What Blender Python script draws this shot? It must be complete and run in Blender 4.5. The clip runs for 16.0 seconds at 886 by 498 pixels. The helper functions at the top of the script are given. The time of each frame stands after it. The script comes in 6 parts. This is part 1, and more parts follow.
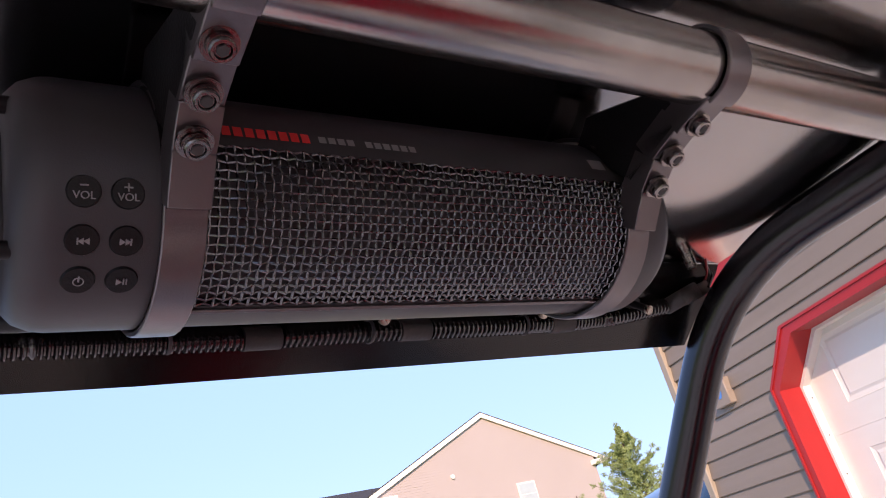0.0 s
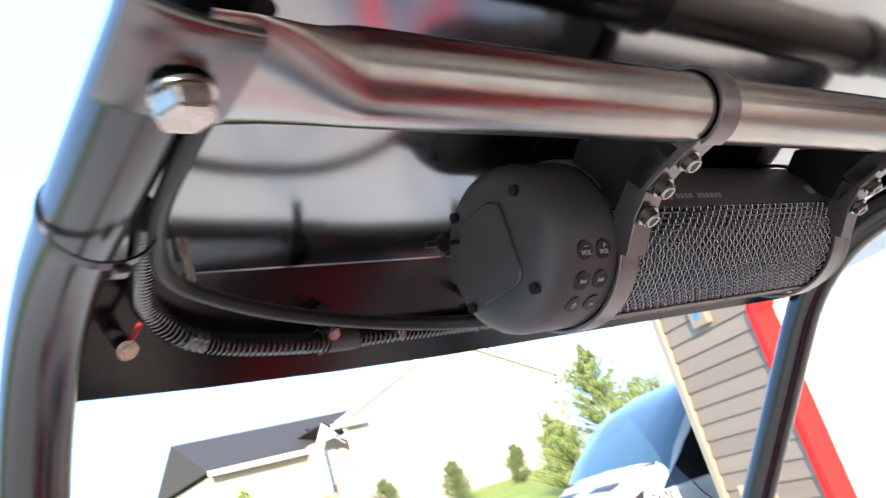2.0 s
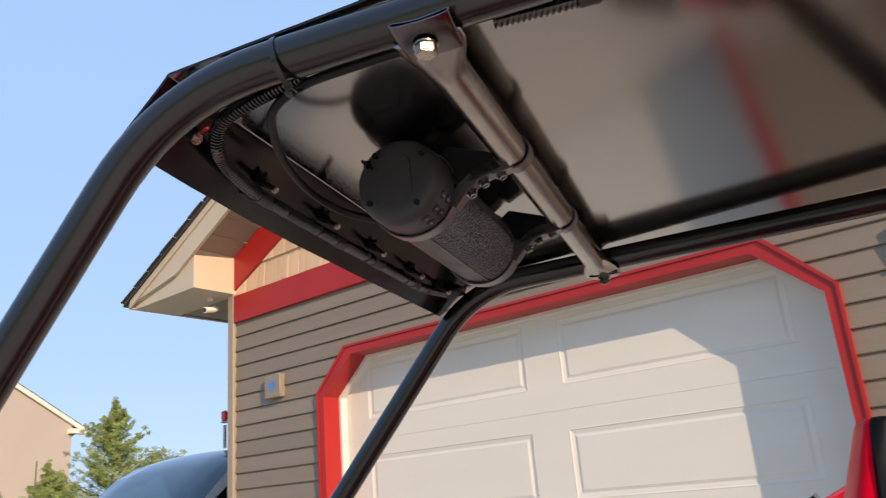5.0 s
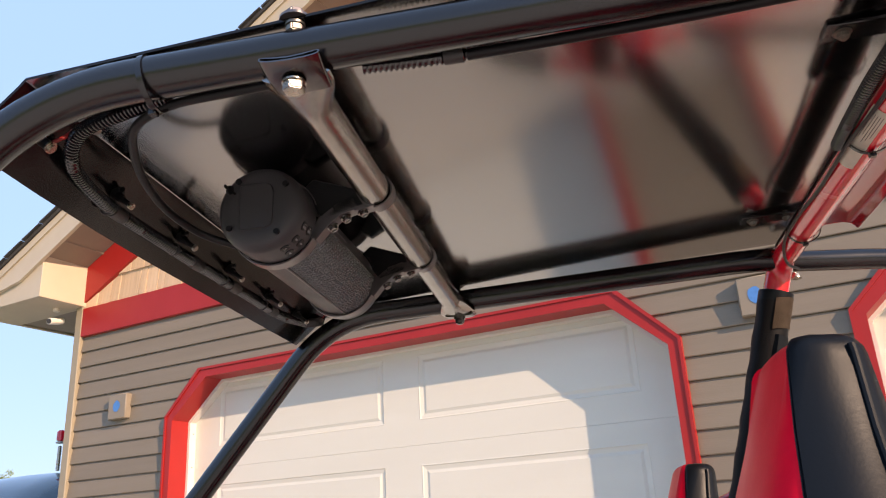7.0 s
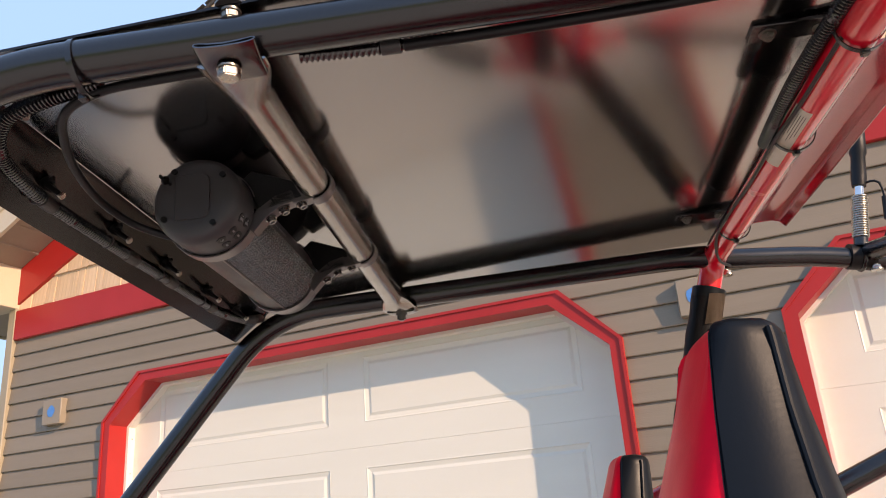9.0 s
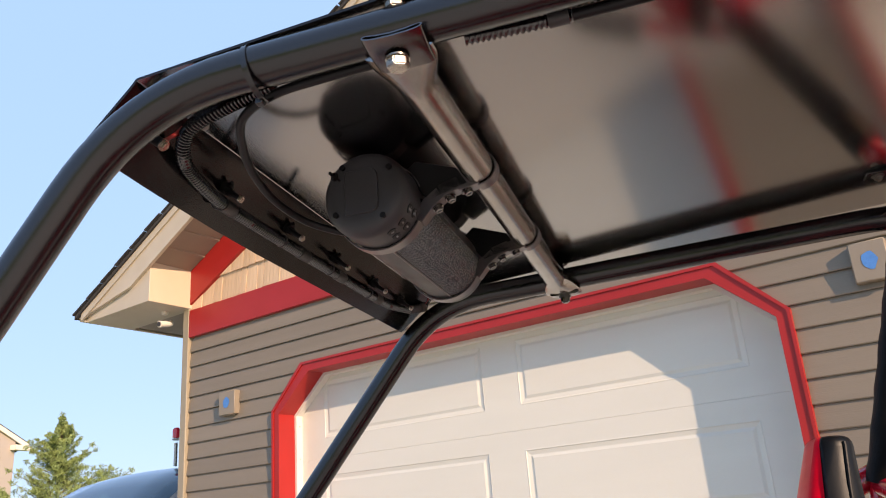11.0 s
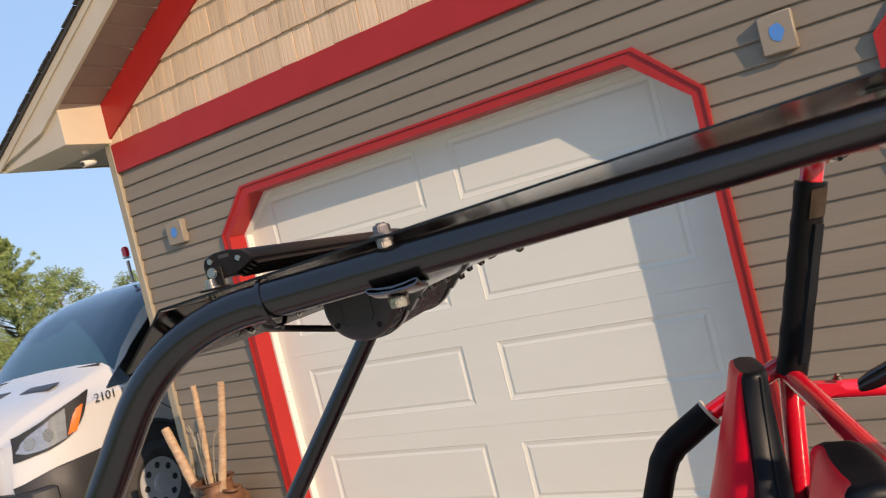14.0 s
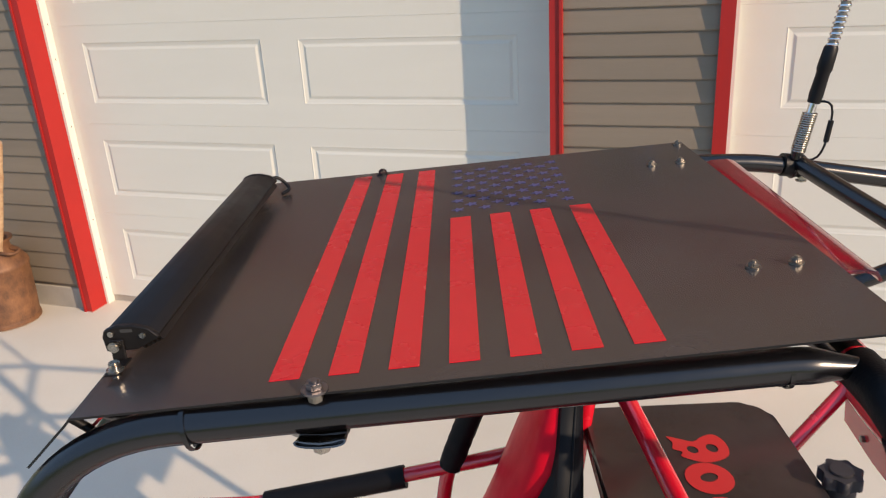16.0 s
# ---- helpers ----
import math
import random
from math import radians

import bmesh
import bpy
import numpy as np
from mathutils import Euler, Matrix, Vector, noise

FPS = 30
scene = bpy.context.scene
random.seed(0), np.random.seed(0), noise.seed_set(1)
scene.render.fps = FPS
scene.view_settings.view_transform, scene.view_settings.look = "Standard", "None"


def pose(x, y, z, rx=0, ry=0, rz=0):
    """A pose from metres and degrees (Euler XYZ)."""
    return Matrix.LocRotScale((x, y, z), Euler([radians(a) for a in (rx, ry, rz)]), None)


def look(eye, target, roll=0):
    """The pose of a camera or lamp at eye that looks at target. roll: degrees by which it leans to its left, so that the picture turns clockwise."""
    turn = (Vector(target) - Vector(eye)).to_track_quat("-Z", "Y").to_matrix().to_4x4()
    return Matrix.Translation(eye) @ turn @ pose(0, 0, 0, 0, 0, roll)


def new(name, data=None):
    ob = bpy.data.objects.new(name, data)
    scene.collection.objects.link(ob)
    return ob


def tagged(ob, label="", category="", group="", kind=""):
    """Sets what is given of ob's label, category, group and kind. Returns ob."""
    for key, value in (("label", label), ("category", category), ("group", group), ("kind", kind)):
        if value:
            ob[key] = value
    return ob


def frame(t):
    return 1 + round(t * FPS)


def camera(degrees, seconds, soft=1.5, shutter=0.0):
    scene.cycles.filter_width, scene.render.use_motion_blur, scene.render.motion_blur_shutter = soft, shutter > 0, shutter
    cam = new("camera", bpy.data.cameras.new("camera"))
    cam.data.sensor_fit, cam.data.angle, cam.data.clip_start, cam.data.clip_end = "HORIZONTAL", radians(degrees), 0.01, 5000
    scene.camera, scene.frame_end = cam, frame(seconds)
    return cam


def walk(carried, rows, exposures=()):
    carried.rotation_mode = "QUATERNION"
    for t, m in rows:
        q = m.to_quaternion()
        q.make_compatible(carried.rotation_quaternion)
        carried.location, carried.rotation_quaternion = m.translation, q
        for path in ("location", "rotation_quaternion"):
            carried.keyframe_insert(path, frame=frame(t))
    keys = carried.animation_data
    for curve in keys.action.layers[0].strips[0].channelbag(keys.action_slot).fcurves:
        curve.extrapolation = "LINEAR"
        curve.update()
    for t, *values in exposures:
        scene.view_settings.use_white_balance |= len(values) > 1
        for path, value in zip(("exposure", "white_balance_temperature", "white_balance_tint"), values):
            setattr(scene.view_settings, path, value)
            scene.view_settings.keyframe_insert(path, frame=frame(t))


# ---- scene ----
cam = camera(59.02, 16.0, soft=1.0, shutter=0.4)
PATH = [
    (0, (1.7454, -2.8018, 1.3591), (0.0178, -2.1912, 2.1606), -15.86),
    (0.5, (1.7484, -2.7987, 1.3562), (0.0244, -2.1890, 2.1662), -16.24),
    (1, (1.7534, -2.8218, 1.3700), (0.0376, -2.2193, 2.2025), -16.73),
    (1.5, (1.8001, -2.8912, 1.3956), (0.0616, -2.2853, 2.1769), -18.00),
    (2, (1.8336, -3.0055, 1.4021), (0.0515, -2.3250, 2.0030), -17.53),
    (2.5, (1.9020, -3.0667, 1.4122), (0.1956, -2.1149, 1.8388), -15.01),
    (3, (1.9316, -3.1077, 1.3849), (0.3225, -1.9483, 1.6430), -11.78),
    (3.5, (1.9435, -3.1629, 1.3786), (0.4182, -1.8888, 1.6025), -8.93),
    (4, (1.9394, -3.2211, 1.3101), (0.5190, -1.8857, 1.7565), -6.25),
    (4.5, (1.9464, -3.3207, 1.2376), (0.6487, -1.9215, 1.8361), -5.22),
    (5, (1.9356, -3.3457, 1.2281), (0.7654, -1.8435, 1.8396), -4.83),
    (7.5, (1.9616, -3.3552, 1.2219), (1.1233, -1.6675, 1.8920), -3.14),
    (8, (1.9581, -3.3536, 1.2185), (1.1631, -1.6413, 1.8788), -3.34),
    (8.5, (1.9525, -3.3571, 1.2185), (1.1776, -1.6371, 1.8827), -4.14),
    (9, (1.9656, -3.3516, 1.2137), (1.2020, -1.6272, 1.8795), -4.46),
    (9.5, (1.9615, -3.3528, 1.2157), (1.1734, -1.6401, 1.8830), -4.86),
    (10, (1.9325, -3.3516, 1.2268), (1.0260, -1.6995, 1.8968), -5.47),
    (10.2, (1.9175, -3.3517, 1.2282), (0.9525, -1.7329, 1.8977), -5.31),
    (12.5, (1.9733, -3.3245, 1.2072), (0.8130, -1.8224, 1.8374), -5.67),
    (13, (1.9609, -3.2920, 1.3519), (0.7135, -1.7875, 1.7767), -10.10),
    (13.5, (1.9922, -3.3695, 1.4682), (0.7792, -1.7828, 1.5720), -14.70),
    (14, (2.0197, -3.4815, 1.5484), (0.9515, -1.7909, 1.5232), -14.08),
    (14.5, (2.0226, -3.5377, 1.5776), (1.0093, -1.8138, 1.5407), -11.37),
    (15, (2.0396, -3.5109, 1.6632), (1.1263, -1.7415, 1.4751), -7.92),
    (15.5, (1.9825, -3.4442, 1.8004), (1.2474, -1.6605, 1.2731), -4.96),
    (16, (1.9551, -3.4734, 1.8940), (1.3139, -1.7233, 1.1688), -3.57),
]
EXPOSURES = [(0.0, 1.12, 6850, 34), (1.0, 1.17, 6800, 34), (1.5, 1.86, 6800, 24), (2.0, 2.2, 6650, 14), (2.5, 1.05, 7150, 14), (3.0, 0.52, 7600, 16), (3.5, 0.36, 7650, 14),
             (5.0, 0.76, 7700, 20), (8.0, 1.05, 7950, 23), (10.0, 1.02, 7950, 22), (12.5, 0.80, 7750, 20), (14.0, 0.62, 7700, 18), (16.0, 0.67, 7450, 16)]
walk(cam, [(t, look(eye, target, roll)) for t, eye, target, roll in PATH], EXPOSURES)

# ---- light: low warm sun from the right, clear hazy sky ----
SUN_TO = Vector((0.465, -0.183, 0.214)).normalized()
world = bpy.data.worlds.new("sky")
scene.world = world
world.use_nodes = True
wn = world.node_tree.nodes
sky = wn.new("ShaderNodeTexSky")
sky.sky_type = "NISHITA"
sky.sun_disc = False
sky.sun_elevation = math.asin(SUN_TO.z)
sky.sun_rotation = math.atan2(SUN_TO.x, SUN_TO.y)
sky.air_density, sky.dust_density, sky.ozone_density = 1.0, 0.6, 1.3
haze = wn.new("ShaderNodeHueSaturation")
haze.inputs["Saturation"].default_value = 0.92
world.node_tree.links.new(sky.outputs[0], haze.inputs["Color"])
smoke = wn.new("ShaderNodeMix")                  # even summer haze over the clear sky
smoke.data_type = "RGBA"
smoke.inputs[0].default_value = 0.88
smoke.inputs[7].default_value = (1.32, 2.52, 4.50, 1)
world.node_tree.links.new(haze.outputs[0], smoke.inputs[6])
world.node_tree.links.new(smoke.outputs[2], wn["Background"].inputs[0])
wn["Background"].inputs[1].default_value = 0.153
sun_data = bpy.data.lights.new("sun", "SUN")
sun_data.energy, sun_data.angle, sun_data.color = 3.25, radians(0.55), (1.0, 0.83, 0.655)
sun = new("sun", sun_data)
sun.matrix_world = look(SUN_TO * 30, (0, 0, 0))

# ---- materials ----
def mat(name, color, rough=0.5, metal=0.0, vary=0.12, scale=6.0, grain=0.0, grain_scale=300.0, spec=0.5, coat=0.0, ior=1.5,
        tint=None, island=0.0, rough_vary=0.1, stretch=(1, 1, 1), depth=0.002, coat_rough=0.08, trans=0.0):
    """A surface with two scales of variation: broad blotches and fine grain, both in colour and relief."""
    m = bpy.data.materials.new(name)
    m.use_nodes = True
    t, l = m.node_tree.nodes, m.node_tree.links
    b = t["Principled BSDF"]
    b.inputs["Roughness"].default_value, b.inputs["Metallic"].default_value = rough, metal
    b.inputs["Specular IOR Level"].default_value = spec
    b.inputs["Coat Weight"].default_value, b.inputs["Transmission Weight"].default_value = coat, trans
    b.inputs["Coat Roughness"].default_value = coat_rough
    b.inputs["Coat IOR"].default_value = ior
    co = t.new("ShaderNodeTexCoord")
    mp = t.new("ShaderNodeMapping")
    mp.inputs["Scale"].default_value = stretch
    l.new(co.outputs["Object"], mp.inputs[0])
    n1 = t.new("ShaderNodeTexNoise")
    n1.inputs["Scale"].default_value, n1.inputs["Detail"].default_value = scale, 5
    n2 = t.new("ShaderNodeTexNoise")
    n2.inputs["Scale"].default_value, n2.inputs["Detail"].default_value = grain_scale, 2
    l.new(mp.outputs[0], n1.inputs[0])
    l.new(mp.outputs[0], n2.inputs[0])
    add = t.new("ShaderNodeMath")
    add.operation = "MULTIPLY_ADD"
    add.inputs[1].default_value = 0.35
    l.new(n2.outputs[0], add.inputs[0])
    l.new(n1.outputs[0], add.inputs[2])
    ramp = t.new("ShaderNodeMapRange")
    ramp.inputs[1].default_value, ramp.inputs[2].default_value = 0.4, 0.95
    l.new(add.outputs[0], ramp.inputs[0])
    mix = t.new("ShaderNodeMix")
    mix.data_type = "RGBA"
    other = tint or tuple(c * 0.7 for c in color)
    lo = [c + (o - c) * min(1.0, vary * 3) for c, o in zip(color, other)]
    mix.inputs[6].default_value = (*color, 1)
    mix.inputs[7].default_value = (*lo, 1)
    l.new(ramp.outputs[0], mix.inputs[0])
    out = mix.outputs[2]
    if island:
        info = t.new("ShaderNodeObjectInfo")
        hsv = t.new("ShaderNodeHueSaturation")
        mr = t.new("ShaderNodeMapRange")
        mr.inputs[3].default_value, mr.inputs[4].default_value = 1 - island, 1 + island
        l.new(info.outputs["Random"], mr.inputs[0])
        l.new(mr.outputs[0], hsv.inputs["Value"])
        l.new(out, hsv.inputs["Color"])
        out = hsv.outputs[0]
    l.new(out, b.inputs["Base Color"])
    rr = t.new("ShaderNodeMapRange")
    rr.inputs[3].default_value, rr.inputs[4].default_value = max(0.02, rough - rough_vary), min(1, rough + rough_vary)
    l.new(n1.outputs[0], rr.inputs[0])
    l.new(rr.outputs[0], b.inputs["Roughness"])
    if grain:
        bump = t.new("ShaderNodeBump")
        bump.inputs["Strength"].default_value, bump.inputs["Distance"].default_value = grain, depth
        l.new(n2.outputs[0], bump.inputs["Height"])
        l.new(bump.outputs[0], b.inputs["Normal"])
    return m


M = {
    "tube_black": mat("satin black tube paint", (0.0035, 0.0035, 0.0045), 0.235, 0, 0.1, 30, 0.03, 900, 0.66, 0.0, rough_vary=0.06),
    "cross_metal": mat("dark satin powder coat on crossbar", (0.33, 0.31, 0.29), 0.21, 1.0, 0.2, 40, 0.03, 1700),
    "saddle_metal": mat("dark pressed tube end", (0.15, 0.14, 0.138), 0.23, 1.0, 0.2, 60, 0.05, 1100),
    "screw_dark": mat("dark polished screw", (0.26, 0.235, 0.225), 0.22, 1.0, 0.3, 150, 0.05, 900),
    "bar_black": mat("matt black anodised housing", (0.010, 0.009, 0.009), 0.42, 0, 0.2, 40, 0.05, 1200, 0.18),
    "gloss_black": mat("gloss black sheet", (0.0015, 0.0015, 0.002), 0.15, 0, 0.1, 8, 0.02, 45, 0.5, 1.0, 2.65, rough_vary=0.03, coat_rough=0.13),
    "flap_black": mat("satin black flap", (0.0042, 0.0040, 0.0044), 0.17, 0, 0.2, 20, 0.03, 120, 0.40, 0.0, rough_vary=0.05),
    "roof_top": mat("dusty satin black sheet", (0.024, 0.021, 0.020), 0.23, 0, 0.8, 7, 0.03, 700, 0.55, tint=(0.050, 0.040, 0.037)),
    "stripe_red": mat("red vinyl stripe", (0.66, 0.014, 0.022), 0.27, 0, 0.1, 20, 0.0, 500, 0.5, rough_vary=0.04),
    "star_blue": mat("dark blue vinyl star", (0.058, 0.058, 0.155), 0.38, 0, 0.1, 20),
    "plastic": mat("matt black plastic", (0.043, 0.042, 0.046), 0.44, 0, 0.15, 30, 0.05, 1800, 0.30),
    "rubber": mat("black rubber", (0.006, 0.006, 0.007), 0.42, 0, 0.2, 40, 0.12, 900, 0.25),
    "loom": mat("black corrugated loom", (0.008, 0.008, 0.009), 0.20, 0, 0.2, 60, spec=1.0, rough_vary=0.05),
    "tape": mat("worn black tape", (0.028, 0.027, 0.027), 0.5, 0, 0.3, 60, 0.2, 600),
    "bracket": mat("black anodised bracket", (0.165, 0.150, 0.153), 0.32, 0.85, 0.15, 60, 0.04, 1500),
    "mesh": mat("black steel wire", (0.150, 0.152, 0.162), 0.26, 1.0, 0.2, 200),
    "steel": mat("zinc plated steel", (0.46, 0.425, 0.37), 0.27, 1.0, 0.3, 120, 0.05, 900),
    "bolt_dull": mat("dull zinc bolt", (0.30, 0.275, 0.24), 0.38, 1.0, 0.4, 150, 0.1, 900),
    "chrome": mat("chrome", (0.7, 0.7, 0.7), 0.12, 1.0, 0.1, 60),
    "red_paint": mat("gloss red frame paint", (0.69, 0.008, 0.026), 0.24, 0, 0.12, 15, 0.03, 300, 0.4, 1.0, 1.6, coat_rough=0.10),
    "red_lens": mat("clear red acrylic", (0.42, 0.008, 0.026), 0.10, 0, 0.15, 20, 0, 300, 0.5, 0.3, trans=0.6),
    "vinyl_black": mat("black vinyl", (0.005, 0.007, 0.010), 0.40, 0, 0.2, 25, 0.03, 420, 0.15),
    "vinyl_red": mat("red vinyl", (0.82, 0.004, 0.024), 0.42, 0, 0.15, 25, 0.04, 420, 0.14),
    "foam": mat("black foam padding cover", (0.005, 0.005, 0.006), 0.55, 0, 0.25, 30, 0.2, 400, 0.16),
    "label": mat("off-white label", (0.62, 0.58, 0.48), 0.5, 0, 0.2, 60),
    "ink": mat("dark ink", (0.03, 0.03, 0.03), 0.6),
    "print_red": mat("red print", (0.62, 0.03, 0.03), 0.5),
    "print_grey": mat("grey print", (0.22, 0.22, 0.23), 0.5),
    "wire_red": mat("red wire", (0.28, 0.01, 0.012), 0.4),
    "siding": mat("taupe vinyl siding", (0.208, 0.169, 0.122), 0.48, 0, 0.2, 3, 0.25, 90, island=0.05, stretch=(0.2, 1, 4)),
    "post": mat("tan vinyl corner post", (0.30, 0.255, 0.18), 0.5, 0, 0.15, 4, 0.1, 200),
    "shake": mat("tan vinyl cedar shake", (0.66, 0.475, 0.31), 0.55, 0, 0.6, 9, 1.0, 13, tint=(0.54, 0.385, 0.25), island=0.12, stretch=(7, 1, 0.25), depth=0.004),
    "trim_red": mat("red painted trim", (0.36, 0.018, 0.016), 0.42, 0, 0.15, 5, 0.06, 200, 0.35),
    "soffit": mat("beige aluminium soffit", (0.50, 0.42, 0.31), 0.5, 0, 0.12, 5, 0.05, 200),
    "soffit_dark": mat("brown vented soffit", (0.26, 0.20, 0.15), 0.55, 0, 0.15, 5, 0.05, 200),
    "door_white": mat("white embossed steel door", (0.62, 0.612, 0.535), 0.42, 0, 0.08, 3, 0.12, 260, stretch=(0.3, 1, 2)),
    "jamb": mat("white pvc jamb", (0.66, 0.635, 0.58), 0.45, 0, 0.1, 6),
    "block": mat("taupe mounting block", (0.24, 0.20, 0.15), 0.5, 0, 0.1, 10),
    "tape_blue": mat("blue painter's tape", (0.05, 0.22, 0.55), 0.6, 0, 0.2, 60),
    "shingle": mat("dark asphalt shingle", (0.045, 0.042, 0.04), 0.9, 0, 0.5, 40, 0.5, 300),
    "concrete": mat("pale concrete", (0.63, 0.588, 0.500), 0.75, 0, 0.3, 1.2, 0.25, 160, tint=(0.52, 0.475, 0.395)),
    "foundation": mat("grey concrete block", (0.36, 0.33, 0.28), 0.8, 0, 0.3, 5, 0.4, 120),
    "grass": mat("mown grass", (0.205, 0.262, 0.036), 0.85, 0, 0.6, 0.6, 0.5, 25, tint=(0.155, 0.20, 0.030)),
    "blade": mat("grass blade", (0.185, 0.235, 0.034), 1.0, 0, 0.4, 3, spec=0.05),
    "needle": mat("spruce needles", (0.26, 0.33, 0.10), 0.6, 0, 0.6, 2, tint=(0.155, 0.21, 0.068)),
    "shrub_needle": mat("dark evergreen shrub needles", (0.145, 0.195, 0.066), 0.65, 0, 0.6, 3, tint=(0.085, 0.12, 0.045)),
    "leaf": mat("green leaves", (0.19, 0.25, 0.08), 0.55, 0, 0.6, 2, tint=(0.12, 0.17, 0.05)),
    "bark": mat("bark", (0.10, 0.075, 0.05), 0.85, 0, 0.5, 12, 0.5, 80),
    "birch": mat("peeling birch", (0.50, 0.36, 0.22), 0.6, 0, 0.6, 14, 0.4, 60, tint=(0.28, 0.15, 0.08), stretch=(1, 1, 3)),
    "rust": mat("rusty painted milk can", (0.25, 0.115, 0.052), 0.6, 0.2, 0.95, 14, 0.5, 120, tint=(0.075, 0.036, 0.022)),
    "house": mat("taupe lap siding far", (0.43, 0.368, 0.318), 0.6, 0, 0.06, 0.4, 0.1, 30),
    "white_trim": mat("white trim", (0.72, 0.68, 0.60), 0.5, 0, 0.08, 5),
    "glass_far": mat("pale reflecting window", (0.46, 0.53, 0.50), 0.12, 0, 0.2, 2, spec=0.8),
    "van_white": mat("white van paint", (0.53, 0.522, 0.505), 0.25, 0, 0.06, 3, 0, 300, 0.5, 0.4),
    "van_plastic": mat("dark grey bumper plastic", (0.017, 0.017, 0.018), 0.55, 0, 0.15, 8, 0.1, 300),
    "van_glass": mat("dark tinted glass", (0.018, 0.060, 0.085), 0.05, 0, 0.1, 3, spec=0.6, coat=0.6, ior=1.5),
    "side_glass": mat("black side glass", (0.004, 0.005, 0.006), 0.06, 0, 0.1, 3, spec=0.45),
    "lamp_clear": mat("headlamp clear", (0.34, 0.37, 0.41), 0.10, 0.4, 0.7, 25, coat=0.8),
    "lamp_orange": mat("amber lens", (0.75, 0.16, 0.01), 0.2, 0, 0.2, 20, coat=0.6),
    "tyre": mat("tyre rubber", (0.025, 0.024, 0.023), 0.8, 0, 0.3, 20, 0.2, 200),
    "tan_tyre": mat("dusty tyre", (0.045, 0.040, 0.035), 0.85, 0, 0.3, 20, 0.2, 200),
    "rim": mat("silver rim", (0.6, 0.6, 0.6), 0.35, 0.3, 0.2, 20),
    "badge": mat("dark blue badge", (0.012, 0.03, 0.10), 0.2, 0, 0.1, 20, coat=0.5),
    "plate": mat("number plate", (0.55, 0.62, 0.62), 0.4, 0, 0.1, 20),
    "plate_blue": mat("number plate blue", (0.05, 0.30, 0.42), 0.4),
    "pad_patch": mat("worn brown hook-and-loop patch", (0.115, 0.088, 0.066), 0.85, 0, 0.4, 60, 0.3, 900, 0.2),
    "brick": mat("tan stone", (0.36, 0.27, 0.19), 0.8, 0, 0.4, 6, 0.3, 60),
}


# ---- building helpers ----
def mesh_of(bm, name, material, smooth=40):
    me = bpy.data.meshes.new(name)
    bmesh.ops.recalc_face_normals(bm, faces=bm.faces)
    for f in bm.faces:
        f.smooth = smooth > 0
    if smooth:
        lim = radians(smooth)
        for e in bm.edges:
            if len(e.link_faces) == 2 and e.calc_face_angle(0) > lim:
                e.smooth = False
    bm.to_mesh(me)
    bm.free()
    me.materials.append(M[material])
    return me


def part(name, bm, material, parent=None, label="", smooth=40):
    ob = new(name, mesh_of(bm, name, material, smooth))
    ob.parent = parent
    if label:
        tagged(ob, label)
    return ob


def thing(name, m, label, category, group="", kind=""):
    ob = new(name)
    ob.empty_display_size = 0.05
    ob.matrix_world = m
    return tagged(ob, label, category, group, kind)


def solo(name, bm, material, label, category, group="", kind="", m=None, smooth=40):
    ob = part(name, bm, material, None, "", smooth)
    if m is not None:
        ob.matrix_world = m
    return tagged(ob, label, category, group, kind)


def box(x0, x1, y0, y1, z0, z1, bevel=0.0, bm=None, seg=1):
    own = bmesh.new()
    bmesh.ops.create_cube(own, size=1)
    bmesh.ops.transform(own, matrix=Matrix.LocRotScale(((x0 + x1) / 2, (y0 + y1) / 2, (z0 + z1) / 2), None, (abs(x1 - x0), abs(y1 - y0), abs(z1 - z0))), verts=own.verts)
    if bevel:
        bmesh.ops.bevel(own, geom=own.edges[:] , offset=bevel, segments=seg, affect="EDGES", clamp_overlap=True)
    return merge(bm, own) if bm is not None else own


def merge(bm, other, m=None):
    if m is not None:
        other.transform(m)
    me = bpy.data.meshes.new("join")
    other.to_mesh(me)
    other.free()
    bm.from_mesh(me)
    bpy.data.meshes.remove(me)
    return bm


def prism(poly, axis, a, b, bevel=0.0):
    """A flat outline pushed out along an axis. poly: pairs in the two other axes, in order."""
    bm = bmesh.new()
    def at(p, s):
        return {"x": (s, p[0], p[1]), "y": (p[0], s, p[1]), "z": (p[0], p[1], s)}[axis]
    lo = [bm.verts.new(at(p, a)) for p in poly]
    hi = [bm.verts.new(at(p, b)) for p in poly]
    n = len(poly)
    bm.faces.new(lo)
    bm.faces.new(hi[::-1])
    for i in range(n):
        bm.faces.new((lo[i], lo[(i + 1) % n], hi[(i + 1) % n], hi[i]))
    if bevel:
        bmesh.ops.bevel(bm, geom=bm.edges[:], offset=bevel, segments=1, affect="EDGES", clamp_overlap=True)
    return bm


def rounded(points, radius, steps=7):
    """A polyline with its corners turned into arcs."""
    pts = [Vector(p) for p in points]
    out = [pts[0]]
    for a, b, c in zip(pts, pts[1:], pts[2:]):
        u, v = (a - b), (c - b)
        cut = min(radius, u.length * 0.49, v.length * 0.49)
        p, q = b + u.normalized() * cut, b + v.normalized() * cut
        for i in range(steps + 1):
            s = i / steps
            out.append(p * (1 - s) ** 2 + b * 2 * s * (1 - s) + q * s * s)
    out.append(pts[-1])
    return out


